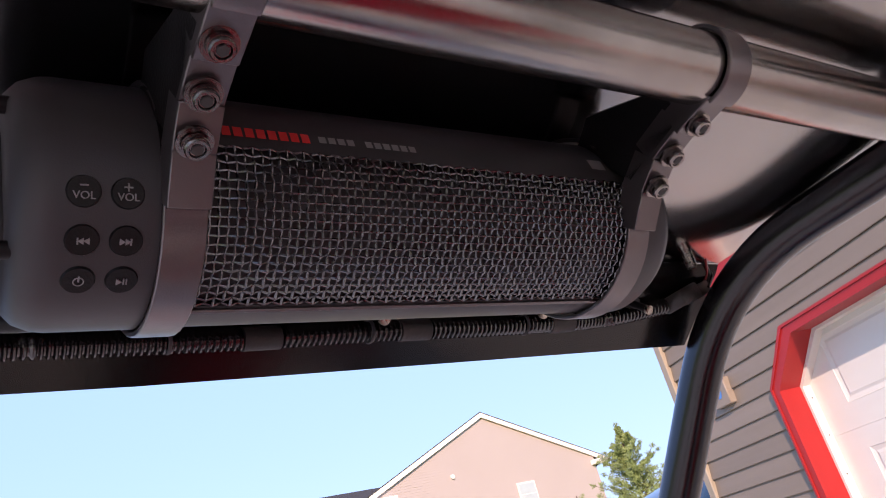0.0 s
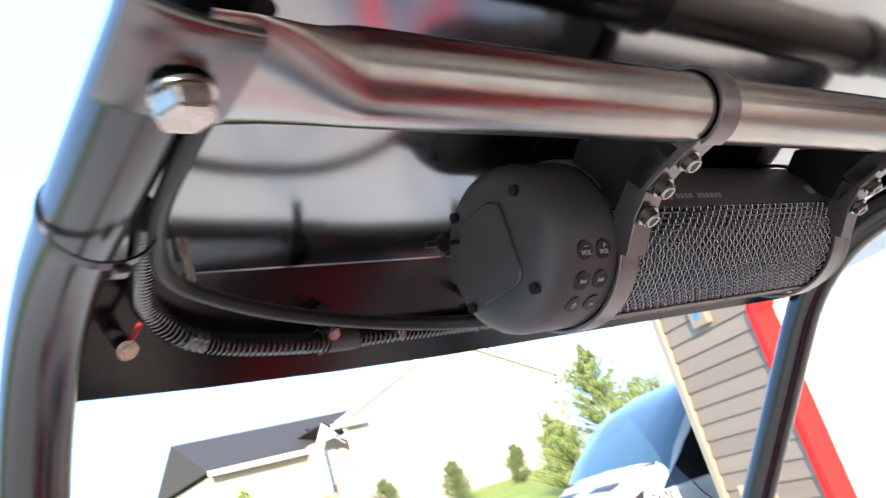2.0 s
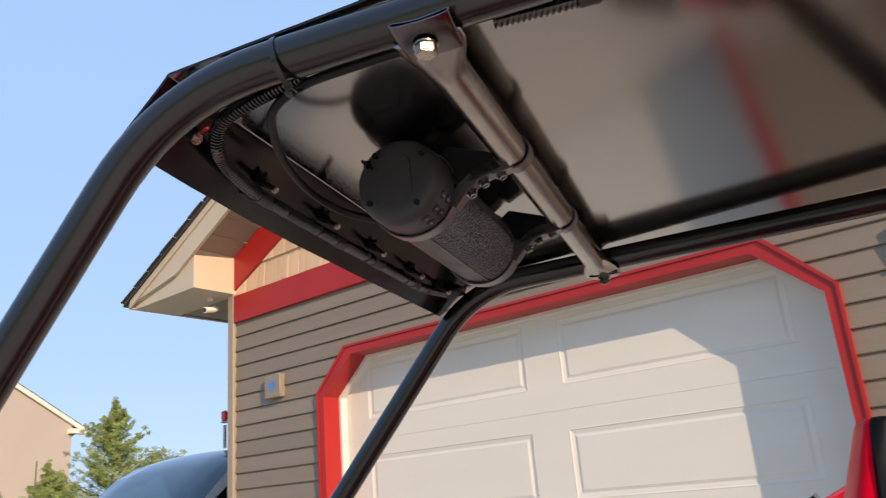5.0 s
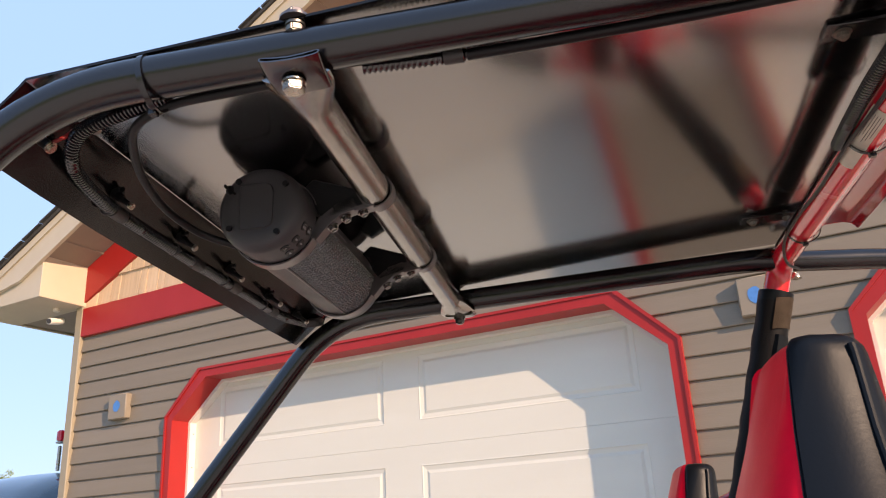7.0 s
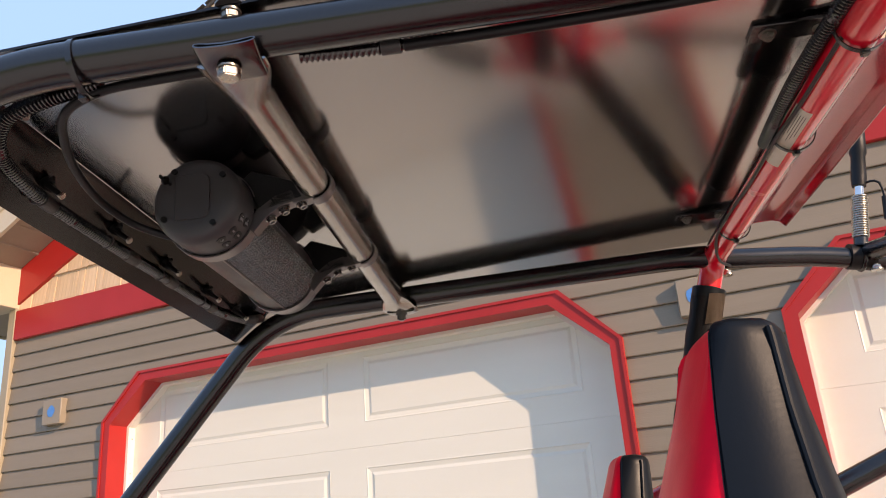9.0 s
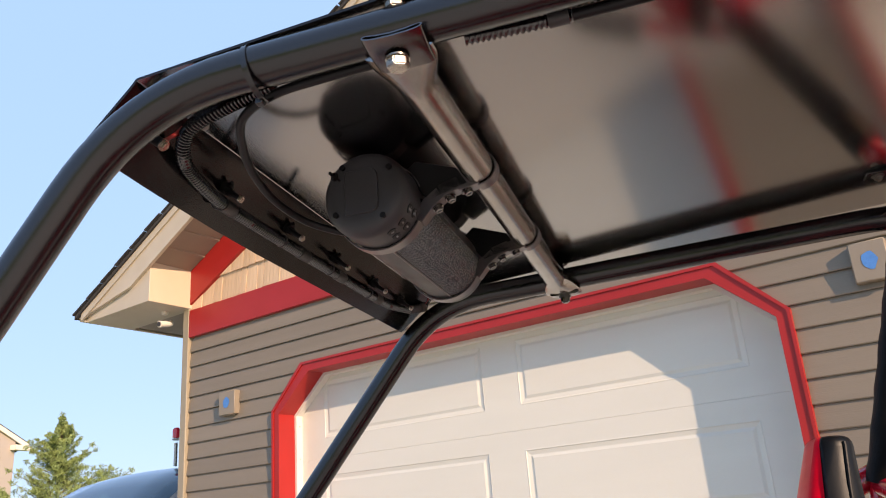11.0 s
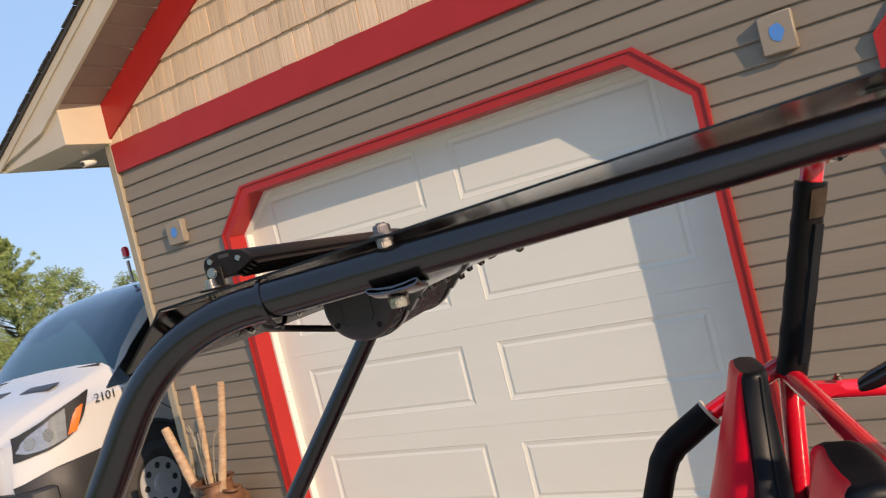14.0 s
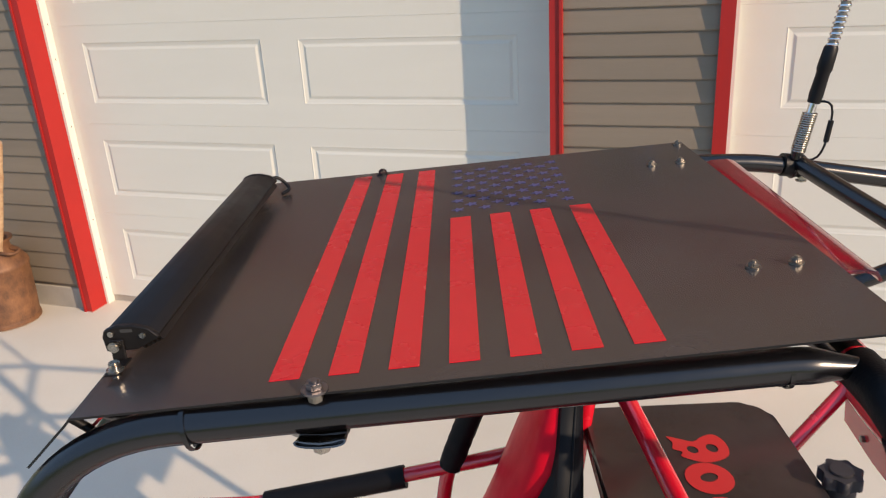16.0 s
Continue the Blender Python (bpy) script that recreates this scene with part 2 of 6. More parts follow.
def smooth_path(points, step=0.01):
    """A soft curve through the points (Catmull-Rom)."""
    p = [Vector(q) for q in points]
    p = [p[0] * 2 - p[1]] + p + [p[-1] * 2 - p[-2]]
    out = []
    for a, b, c, d in zip(p, p[1:], p[2:], p[3:]):
        n = max(2, int((c - b).length / step))
        for i in range(n):
            s = i / n
            out.append(0.5 * (2 * b + (c - a) * s + (2 * a - 5 * b + 4 * c - d) * s * s + (3 * b - a - 3 * c + d) * s ** 3))
    out.append(p[-2])
    return out


def sweep(path, radius, n=16, bm=None, cap=True, flat=None):
    """A round bar along a path. radius: a number or a function of (step, share of the way). flat: (share) -> (wide, high) scale."""
    bm = bm or bmesh.new()
    path = [Vector(p) for p in path]
    t0 = (path[1] - path[0]).normalized()
    ref = Vector((0, 0, 1)) if abs(t0.z) < 0.9 else Vector((1, 0, 0))
    side = t0.cross(ref).normalized()
    rings = []
    for i, p in enumerate(path):
        t = (path[min(i + 1, len(path) - 1)] - path[max(i - 1, 0)]).normalized()
        side = (side - t * side.dot(t)).normalized()
        up = side.cross(t)
        r = radius(i, i / (len(path) - 1)) if callable(radius) else radius
        w, h = flat(i / (len(path) - 1)) if flat else (1, 1)
        rings.append([bm.verts.new(p + side * math.cos(k * math.tau / n) * r * w + up * math.sin(k * math.tau / n) * r * h) for k in range(n)])
    for a, b in zip(rings, rings[1:]):
        for k in range(n):
            bm.faces.new((a[k], a[(k + 1) % n], b[(k + 1) % n], b[k]))
    if cap:
        bm.faces.new(rings[0][::-1])
        bm.faces.new(rings[-1])
    return bm


def disc(c, axis, r, h, n=24, bevel=0.0, r2=None, bm=None):
    """A short round piece whose middle is c, along an axis."""
    own = bmesh.new()
    bmesh.ops.create_cone(own, cap_ends=True, segments=n, radius1=r, radius2=r if r2 is None else r2, depth=h)
    if bevel:
        bmesh.ops.bevel(own, geom=[e for e in own.edges if len(e.link_faces) == 2 and e.calc_face_angle(0) > 0.8], offset=bevel, segments=2, affect="EDGES")
    own.transform(Matrix.Translation(c) @ Vector(axis).to_track_quat("Z", "Y").to_matrix().to_4x4())
    return merge(bm, own) if bm is not None else own


def ring(c, axis, r, tube, n=32, k=10, bm=None):
    own = bmesh.new()
    for i in range(n):
        a = i * math.tau / n
        for j in range(k):
            b = j * math.tau / k
            rr = r + tube * math.cos(b)
            own.verts.new((rr * math.cos(a), rr * math.sin(a), tube * math.sin(b)))
    own.verts.ensure_lookup_table()
    for i in range(n):
        for j in range(k):
            own.faces.new([own.verts[q] for q in (i * k + j, ((i + 1) % n) * k + j, ((i + 1) % n) * k + (j + 1) % k, i * k + (j + 1) % k)])
    own.transform(Matrix.Translation(c) @ Vector(axis).to_track_quat("Z", "Y").to_matrix().to_4x4())
    return merge(bm, own) if bm is not None else own


def text_mesh(body, size, depth=0.0004):
    cu = bpy.data.curves.new("lettering", "FONT")
    cu.body, cu.size, cu.extrude = body, size, depth
    cu.align_x, cu.align_y = "CENTER", "CENTER"
    cu.resolution_u = 3
    ob = new("lettering", cu)
    me = bpy.data.meshes.new_from_object(ob.evaluated_get(bpy.context.evaluated_depsgraph_get()))
    bpy.data.objects.remove(ob)
    bm = bmesh.new()
    bm.from_mesh(me)
    bpy.data.meshes.remove(me)
    return bm

# ---- ground ----
def soft(a, b, x):
    s = min(1.0, max(0.0, (x - a) / (b - a)))
    return s * s * (3 - 2 * s)


def ground_z(x, y):
    """The lie of the land: level before the garage, a dip by the van, then up to the neighbour's house."""
    z = -0.055 - 0.10 * soft(-2.6, -4.6, x)
    return z + 2.05 * soft(-7.0, -42.0, x) + 0.3 * soft(-50, -140, x)


def sheet(xs, ys, lift):
    bm = bmesh.new()
    grid = [[bm.verts.new((x, y, ground_z(x, y) + lift)) for y in ys] for x in xs]
    for a, b in zip(grid, grid[1:]):
        for i in range(len(ys) - 1):
            bm.faces.new((a[i], b[i], b[i + 1], a[i + 1]))
    return bm


def steps(*knots):
    """Even steps between knots: start, then (end, count) pairs."""
    out = [knots[0]]
    for end, count in knots[1:]:
        a = out[-1]
        out += [a + (end - a) * (i + 1) / count for i in range(count)]
    return out


solo("ground", sheet(steps(-3000, (-150, 6), (-45, 10), (-2, 60), (20, 6), (3000, 6)), steps(-3000, (-60, 6), (60, 24), (3000, 6)), 0.0),
     "grass", "wide mown green lawn rising to the neighbour's house", "lawn", kind="structure")
solo("driveway", sheet(steps(-2.9, (-2.6, 2), (9, 8)), steps(-9.5, (0.10, 10)), 0.012), "concrete",
     "pale poured concrete driveway before the garage", "driveway", kind="structure")
solo("pavement", sheet(steps(-9.0, (-2.94, 14)), steps(-9.5, (9, 10)), 0.010), "concrete",
     "pale concrete parking strip beside the garage", "pavement", kind="structure")

# ---- garage ----
WALL_Y = -0.135                       # backing plane behind the siding
X0, X1 = -2.44, 5.66                  # corners of the gable wall
SLOPE, RAKE_Z = 0.505, 2.905          # roof pitch; underside of the rake at the left corner
APEX_X = (X0 + X1) / 2
DOORS = (0.0, 3.513)


def rake(x):
    return RAKE_Z + SLOPE * (APEX_X - X0 - abs(x - APEX_X))


def octagon(dx, grow=0.0):
    """Half outline of an opening with clipped top corners (outer edge of the red trim when grow = 0)."""
    l, r, t, z0 = -1.573 - grow + dx, 1.327 + grow + dx, 2.137 + grow, 1.891 + grow * 0.42
    c = 0.243
    return [(l, -0.06), (l, z0), (l + c, t), (r - c, t), (r, z0), (r, -0.06)]


wall = tagged(new("wall_front"), "garage gable wall in taupe lap siding with red trim", "wall", kind="structure")


def wall_core():
    bm = bmesh.new()
    spans = [(X0 + 0.01, -1.56)] + [(1.315, 1.953)] + [(4.828, X1 - 0.01)]
    for a, b in spans:
        box(a, b, WALL_Y, 0.10, 0.09, 2.13, 0, bm)
    box(X0 + 0.01, X1 - 0.01, WALL_Y, 0.10, 2.13, 2.86, 0, bm)
    merge(bm, prism([(X0 + 0.01, 2.86), (X1 - 0.01, 2.86), (X1 - 0.01, rake(X1 - 0.01) + 0.05), (APEX_X, rake(APEX_X) + 0.05), (X0 + 0.01, rake(X0 + 0.01) + 0.05)], "y", WALL_Y, 0.1))
    for dx in DOORS:
        o = octagon(dx, -0.03)
        for i, j in ((1, 2), (4, 3)):
            merge(bm, prism([o[i], o[j], (o[i][0], o[j][1])], "y", WALL_Y, 0.1))
    return bm


part("wall_core", wall_core(), "siding", wall, smooth=0)
# side wall of the garage, and its far end, close the building
side = bmesh.new()
box(X0 + 0.01, X0 + 0.2, 0.1, 9.0, 0.0, 2.95, 0, side)
box(X1 - 0.2, X1 - 0.01, 0.1, 9.0, 0.0, 2.95, 0, side)
box(X0 + 0.01, X1 - 0.01, 8.9, 9.1, 0.0, 2.95, 0, side)
solo("wall_side", side, "siding", "taupe garage side and back walls", "wall", kind="structure", smooth=0)
f = bmesh.new()
for a, b in ((X0, -1.575), (1.33, 1.938), (4.842, X1)):
    box(a + 0.012, b, -0.142, 0.12, -0.25, 0.092, 0.004, f)
solo("foundation", f, "foundation", "grey concrete footing under the siding", "foundation", kind="structure")

for i, dx in enumerate(DOORS):
    trim = thing(f"door_trim_{i + 1}", Matrix(), "red trim with clipped corners round the garage door", "trim", kind="structure")
    out, inn = octagon(dx), octagon(dx, -0.055)
    names = ("trim_side", "trim_corner", "trim_head", "trim_corner", "trim_side")
    for k in range(5):
        a, b, c, d = out[k], out[k + 1], inn[k + 1], inn[k]
        # casing on the face of the wall, and the deep red reveal behind it
        bm = prism([a, b, c, d], "y", -0.172, -0.13)
        deep = octagon(dx, -0.043)
        merge(bm, prism([deep[k], deep[k + 1], c, d], "y", -0.13, -0.048))
        lip = octagon(dx, -0.013)
        merge(bm, prism([a, b, lip[k + 1], lip[k]], "y", -0.179, -0.172))
        part(names[k], bm, "trim_red", trim, smooth=0)
        q = octagon(dx, -0.070)
        part("jamb_board", prism([deep[k], deep[k + 1], q[k + 1], q[k]], "y", -0.047, 0.008), "jamb", trim, "white jamb board", smooth=0)
    for k, z in enumerate(steps(0.12, (1.8, 9))):
        part("nail", disc((inn[0][0] + 0.0145, -0.02, z), (1, 0, 0), 0.004, 0.002, 8), "ink", trim)


def door_section(w, h):
    """One row of a sectional door with two long raised panels."""
    bm = bmesh.new()
    cols = ((-1.208, -0.101), (0.103, 1.207))
    fields = []
    zs = (-h, -h + 0.117, -0.0915, 0)
    xs = (-w / 2, cols[0][0], cols[0][1], cols[1][0], cols[1][1], w / 2)
    grid = [[bm.verts.new((x, 0, z)) for z in zs] for x in xs]
    for a in range(5):
        for b in range(3):
            fc = bm.faces.new((grid[a][b], grid[a + 1][b], grid[a + 1][b + 1], grid[a][b + 1]))
            if b == 1 and a in (1, 3):
                fields.append(fc)
    for inner in fields:
        for thick, depth in ((0.007, -0.0012), (0.007, 0.0030), (0.022, 0.0032), (0.006, 0.0), (0.018, -0.0042)):
            # moulded rim: bead, cove, then the raised field
            bmesh.ops.inset_region(bm, faces=[inner], thickness=thick, depth=0)
            for v in inner.verts:
                v.co.y += depth
    rim = [e for e in bm.edges if e.is_boundary]
    ext = bmesh.ops.extrude_edge_only(bm, edges=rim)
    for v in ext["geom"]:
        if isinstance(v, bmesh.types.BMVert):
            v.co.y += 0.045
    return bm


sec_mesh = None
for i, dx in enumerate(DOORS):
    door = thing(f"door_{i + 1}", Matrix.Translation((-0.11 + dx, 0, 0)), "white sectional garage door with long raised panels, closed", "garage door", kind="structure")
    for k in range(4):
        if sec_mesh is None:
            sec_mesh = mesh_of(door_section(2.80, 0.5322), "door_section", "door_white", 0)
        ob = new("door_section", sec_mesh)
        ob.parent = door
        ob.location = (0, 0, 2.132 - 0.533 * k)
    part("bottom_seal", box(-1.4, 1.4, 0.008, 0.04, -0.05, 0.004, 0.004), "foundation", door, "grey rubber bottom seal")
    part("head_panel", box(-1.4, 1.4, 0.012, 0.06, 2.10, 2.25), "door_white", door)

# ---- gable trim, eave and roof edge ----
band = prism([(X0 + 0.055, 2.485), (X1 - 0.055, 2.485), (X1 - 0.055, 2.672), (X0 + 0.055, 2.672)], "y", -0.172, -0.13, 0.004)
solo("red_band", band, "trim_red", "wide red band board across the gable", "trim", kind="structure", smooth=0)
for nm, x in (("corner_post_1", X0), ("corner_post_2", X1 - 0.06)):
    solo(nm, box(x, x + 0.062, -0.176, 0.1, 0.08, 2.70, 0.005), "post", "taupe vinyl corner post", "corner post", kind="structure")


def rake_board(sign, lo, hi, y0, y1, material, name, label, reach=0.0, base=0.0):
    """A sloping board along the roof edge; lo and hi are heights over the rake line."""
    xe = X0 - reach if sign < 0 else X1 + reach
    xb = xe + (base if sign < 0 else -base)
    bm = prism([(xb, rake(xb) + lo), (APEX_X, rake(APEX_X) + lo), (APEX_X, rake(APEX_X) + hi), (xe, rake(xe) + hi)], "y", y0, y1)
    return solo(name, bm, material, label, "trim", kind="structure", smooth=0)


for sgn, s in ((-1, "1"), (1, "2")):
    rake_board(sgn, -0.225, 0.012, -0.172, -0.134, "trim_red", "rake_board_" + s, "red board along the gable slope", 0.0, 0.02)
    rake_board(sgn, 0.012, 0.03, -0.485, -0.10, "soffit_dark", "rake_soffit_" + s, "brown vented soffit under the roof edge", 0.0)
    if sgn > 0:
        rake_board(sgn, -0.03, 0.165, -0.510, -0.487, "soffit", "rake_fascia_" + s, "beige metal fascia along the roof edge", 0.60)
    else:
        bm = prism([(-3.14, 2.715), (-2.56, rake(-2.56) - 0.03), (APEX_X, rake(APEX_X) - 0.03), (APEX_X, rake(APEX_X) + 0.165), (-2.80, rake(-2.80) + 0.165), (-3.14, 2.775)], "y", -0.510, -0.487)
        solo("rake_fascia_1", bm, "soffit", "beige metal fascia along the roof edge", "trim", kind="structure", smooth=0)
    rake_board(sgn, 0.120, 0.175, -0.522, -0.508, "soffit", "drip_edge_" + s, "beige drip edge", 0.66)
# soffit grooves as slim raised ribs across the overhang
rib = bmesh.new()
for k in range(26):
    x = X0 + 0.05 + k * 0.15
    merge(rib, prism([(x, rake(x) + 0.002), (x + 0.012, rake(x + 0.012) + 0.002), (x + 0.012, rake(x + 0.012) + 0.013), (x, rake(x) + 0.013)], "y", -0.485, -0.172))
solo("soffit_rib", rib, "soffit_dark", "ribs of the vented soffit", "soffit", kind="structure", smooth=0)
# boxed return at the eave
bm = prism([(-3.09, 2.685), (-2.376, 2.685), (-2.376, 2.955), (-2.62, 2.84), (-3.09, 2.735)], "y", -0.486, -0.134, 0.003)
solo("eave_return", bm, "soffit", "boxed beige eave return at the corner", "eave", kind="structure", smooth=0)
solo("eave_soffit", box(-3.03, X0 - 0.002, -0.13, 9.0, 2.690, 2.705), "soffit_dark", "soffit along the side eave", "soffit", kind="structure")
g = prism([(-3.09, 2.690), (-3.150, 2.70), (-3.168, 2.76), (-3.09, 2.765)], "y", -0.50, 9.0, 0.004)
solo("gutter", g, "soffit", "beige metal gutter", "gutter", kind="structure", smooth=0)
for sgn, s in ((-1, "1"), (1, "2")):
    xe = X0 - 0.72 if sgn < 0 else X1 + 0.72
    bm = prism([(xe, rake(xe) + 0.172), (APEX_X, rake(APEX_X) + 0.172), (APEX_X, rake(APEX_X) + 0.195), (xe, rake(xe) + 0.195)], "y", -0.535, 9.2)
    roof = solo("roof_" + s, bm, "shingle", "dark asphalt shingle garage roof", "roof", kind="structure", smooth=0)
rnd = random.Random(5)
bm = bmesh.new()
for k in range(30):
    x = X0 - 0.72 + k * 0.16
    if x + 0.14 < APEX_X:
        z = rake(x) + 0.196
        merge(bm, prism([(x, z), (x + 0.15, z + 0.15 * SLOPE + 0.001), (x + 0.15, z + 0.15 * SLOPE + 0.007), (x - 0.004, z + 0.010)], "y", -0.545 - rnd.random() * 0.012, -0.2))
part("shingle_edge", bm, "shingle", bpy.data.objects["roof_1"], smooth=0)

# security camera under the eave
c = thing("security_camera", Matrix.Translation((-2.545, -0.245, 2.69)), "small white bullet security camera under the eave", "camera")
part("mount", disc((0, 0, -0.012), (0, 0, 1), 0.022, 0.024, 20, 0.003), "white_trim", c)
body = sweep([(-0.02, 0.06, -0.07), (0.0, 0.02, -0.085), (0.012, -0.05, -0.098)], 0.022, 20)
part("housing", body, "white_trim", c)
part("lens", disc((0.0125, -0.053, -0.0985), (0.012, -0.07, -0.013), 0.016, 0.005, 20), "plastic", c, "black glass lens")

# mounting blocks with blue tape
for x0, x1, z0, z1 in ((-2.034, -1.885, 1.922, 2.068), (1.572, 1.699, 1.925, 2.078), (5.06, 5.19, 1.925, 2.078)):
    b = thing("mounting_block", Matrix.Translation(((x0 + x1) / 2, -0.146, (z0 + z1) / 2)), "square taupe light mounting block with blue tape", "wall block", "mounting blocks on the garage")
    w, h = (x1 - x0) / 2, (z1 - z0) / 2
    part("flange", box(-w, w, -0.046, 0, -h, h, 0.005), "block", b)
    bm = bmesh.new()
    r = random.Random(int(x0 * 100) + 999)
    bm.faces.new([bm.verts.new((math.cos(a) * (0.022 + 0.012 * r.random()), -0.0475, math.sin(a) * (0.026 + 0.014 * r.random()))) for a in [k * math.tau / 11 for k in range(11)]])
    part("blue_tape", bm, "tape_blue", b, "patch of blue painter's tape")

# ---- buggy: u runs to its rear, v to its right side, z up ----
BUGGY = Matrix.Translation((1.6600, -2.9915, 0.0)) @ Matrix.Rotation(radians(18.2), 4, "Z")
FLOOR = -0.043


def on_buggy(u=0, v=0, z=0):
    return BUGGY @ Matrix.Translation((u, v, z))


def roof_z(u, v=0.3):
    return 1.5625 + (0.0665 - 0.0243 * v) * u - 0.012 * v


TR = 0.0157                                       # radius of the cage tubes
buggy = thing("buggy", on_buggy(0.1, 0.33, FLOOR), "small two-seat off-road buggy with black roof cage and red frame", "buggy")
HOME = buggy.matrix_world.inverted() @ BUGGY


def bpart(name, bm, material, label="", parent=None, smooth=40):
    bm.transform(HOME)
    return part(name, bm, material, parent or buggy, label, smooth)


# roof rails that bend down into the front pillars
near = rounded([(-0.66, -0.028, 0.92), (-0.447, -0.016, 1.20), (-0.206, -0.004, 1.5305), (0.40, 0.018, 1.5553), (0.452, 0.016, 1.5500)], 0.085, 10)
far = rounded([(-0.70, 0.672, 0.92), (-0.470, 0.668, 1.20), (-0.197, 0.664, 1.5285), (0.40, 0.640, 1.5425), (0.450, 0.645, 1.5425)], 0.085, 10)
near = [*near[:-2], *(near[-2].lerp(near[-1] + Vector((0.018, 0, 0)), k / 6) for k in range(7))]
pinch = len(near) - 12
bpart("roof_rail", sweep(near, lambda i, q: TR * (1 - 0.55 * soft(pinch, pinch + 11, i)), 28), "tube_black", "satin black roof rail bending into the front pillar, its rear end pinched")
bpart("roof_rail", sweep(far, TR, 28), "tube_black", "satin black roof rail bending into the front pillar")

# crossbar, its ends pressed flat and wrapped under the rails
CZ, CR = 1.5255, 0.0150


def crossbar():
    """A tube whose ends are crimped flat under the rails, the corners of the flats turned up."""
    bm = bmesh.new()
    n, rows = 36, []
    vs = steps(0.001, (0.016, 6), (0.055, 12), (0.603, 12), (0.642, 12), (0.657, 6))
    for v in vs:
        e = min(v + 0.015, 0.673 - v)
        k = 1 - min(1.0, max(0.0, (e - 0.026) / 0.042))
        k = 0.5 * k + 0.5 * k * k * (3 - 2 * k)
        zc = CZ - k * (0.0085 if v < 0.3 else 0.0140)
        hw, hh = CR * (1 + 0.62 * k), CR * (1 - 0.78 * k)
        ring_ = []
        for i in range(n):
            a = i * math.tau / n
            x, z = math.cos(a) * hw, math.sin(a) * hh
            q = x / hw
            z += 0.0030 * k * q * q - math.copysign(0.0010 * k * math.exp(-(q / 0.4) ** 2), z)
            ring_.append(bm.verts.new((-0.001 * (1 - k) + 0.003 * k - 0.003, v, zc + z)))
            ring_[-1].co.x += x
        rows.append(ring_)
    for p, q in zip(rows, rows[1:]):
        for i in range(n):
            bm.faces.new((p[i], p[(i + 1) % n], q[(i + 1) % n], q[i]))
    bm.faces.new(rows[0][::-1])
    bm.faces.new(rows[-1])
    return bm


bpart("crossbar", crossbar(), "cross_metal", "dark satin crossbar with crimped flat ends", smooth=50)


def saddle(v, cz, sg):
    """The pressed end of the crossbar: a flattened tube that curls under the rail, open as a slot at its end, corners flared."""
    bm = bmesh.new()

    def loop(q, half_w, mid_t, edge_t):
        c = Vector((0.002, v - sg * 0.014 + sg * 0.0320 * q, cz - (0.0225 if sg < 0 else 0.0198) + 0.0050 * q ** 3))
        n = Vector((0, -sg * 0.40 * q * q, 1)).normalized()
        out = []
        for k in range(28):
            w = k * math.tau / 28
            x = math.copysign(abs(math.cos(w)) ** 0.45, math.cos(w))
            h = math.copysign(abs(math.sin(w)) ** 0.7, math.sin(w))
            lift = 0.0030 * x * x * (0.3 + 0.7 * q)
            out.append(bm.verts.new(c + Vector((x * half_w, 0, 0)) + n * (h * (mid_t + (edge_t - mid_t) * x * x) + lift)))
        return out

    rows = [loop(i / 12, 0.0200 + 0.0014 * i / 12, 0.0024, 0.0034) for i in range(13)]
    rows += [loop(1.0, 0.0201, 0.0007, 0.0021), loop(0.9, 0.0197, 0.0005, 0.0018), loop(0.75, 0.0193, 0.0004, 0.0012)]
    for p, q in zip(rows, rows[1:]):
        for k in range(28):
            bm.faces.new((p[k], p[(k + 1) % 28], q[(k + 1) % 28], q[k]))
    bm.faces.new(rows[0])
    bm.faces.new(rows[-1][::-1])
    return bm


for v, cz, sg in ((0.0, 1.5385, -1), (0.658, 1.5300, 1)):
    bpart("saddle", saddle(v, cz, sg), "saddle_metal", "flattened crossbar end cradling the rail")


def hex_bolt(head, nut, r=0.0085, washer=0.012):
    """A bolt along z: head at one height, nut at another, with a washer each."""
    bm = bmesh.new()
    for z, s in ((head, 1), (nut, -1)):
        if z is None:
            continue
        disc((0, 0, z), (0, 0, 1), washer, 0.002, 20, 0, bm=bm)
        disc((0, 0, z + s * 0.53 * r), (0, 0, 1), r, 0.88 * r, 6, 0.0009, bm=bm)
        disc((0, 0, z + s * r), (0, 0, 1), r * 0.55, 0.003, 12, 0.0005, bm=bm)
    return bm


def bolt_at(u, v, zs, material="steel", r=0.0085, washer=0.012, label="steel hex bolt"):
    bm = hex_bolt(*zs, r, washer)
    if zs[0] is not None and zs[1] is not None:
        disc((0, 0, (zs[0] + zs[1]) / 2), (0, 0, 1), r * 0.55, abs(zs[0] - zs[1]), 12, 0, bm=bm)
    bm.transform(Matrix.Translation((u, v, 0)) @ Matrix.Rotation(radians(17 * (u + v) * 10), 4, "Z"))
    return bpart("bolt", bm, material, label)


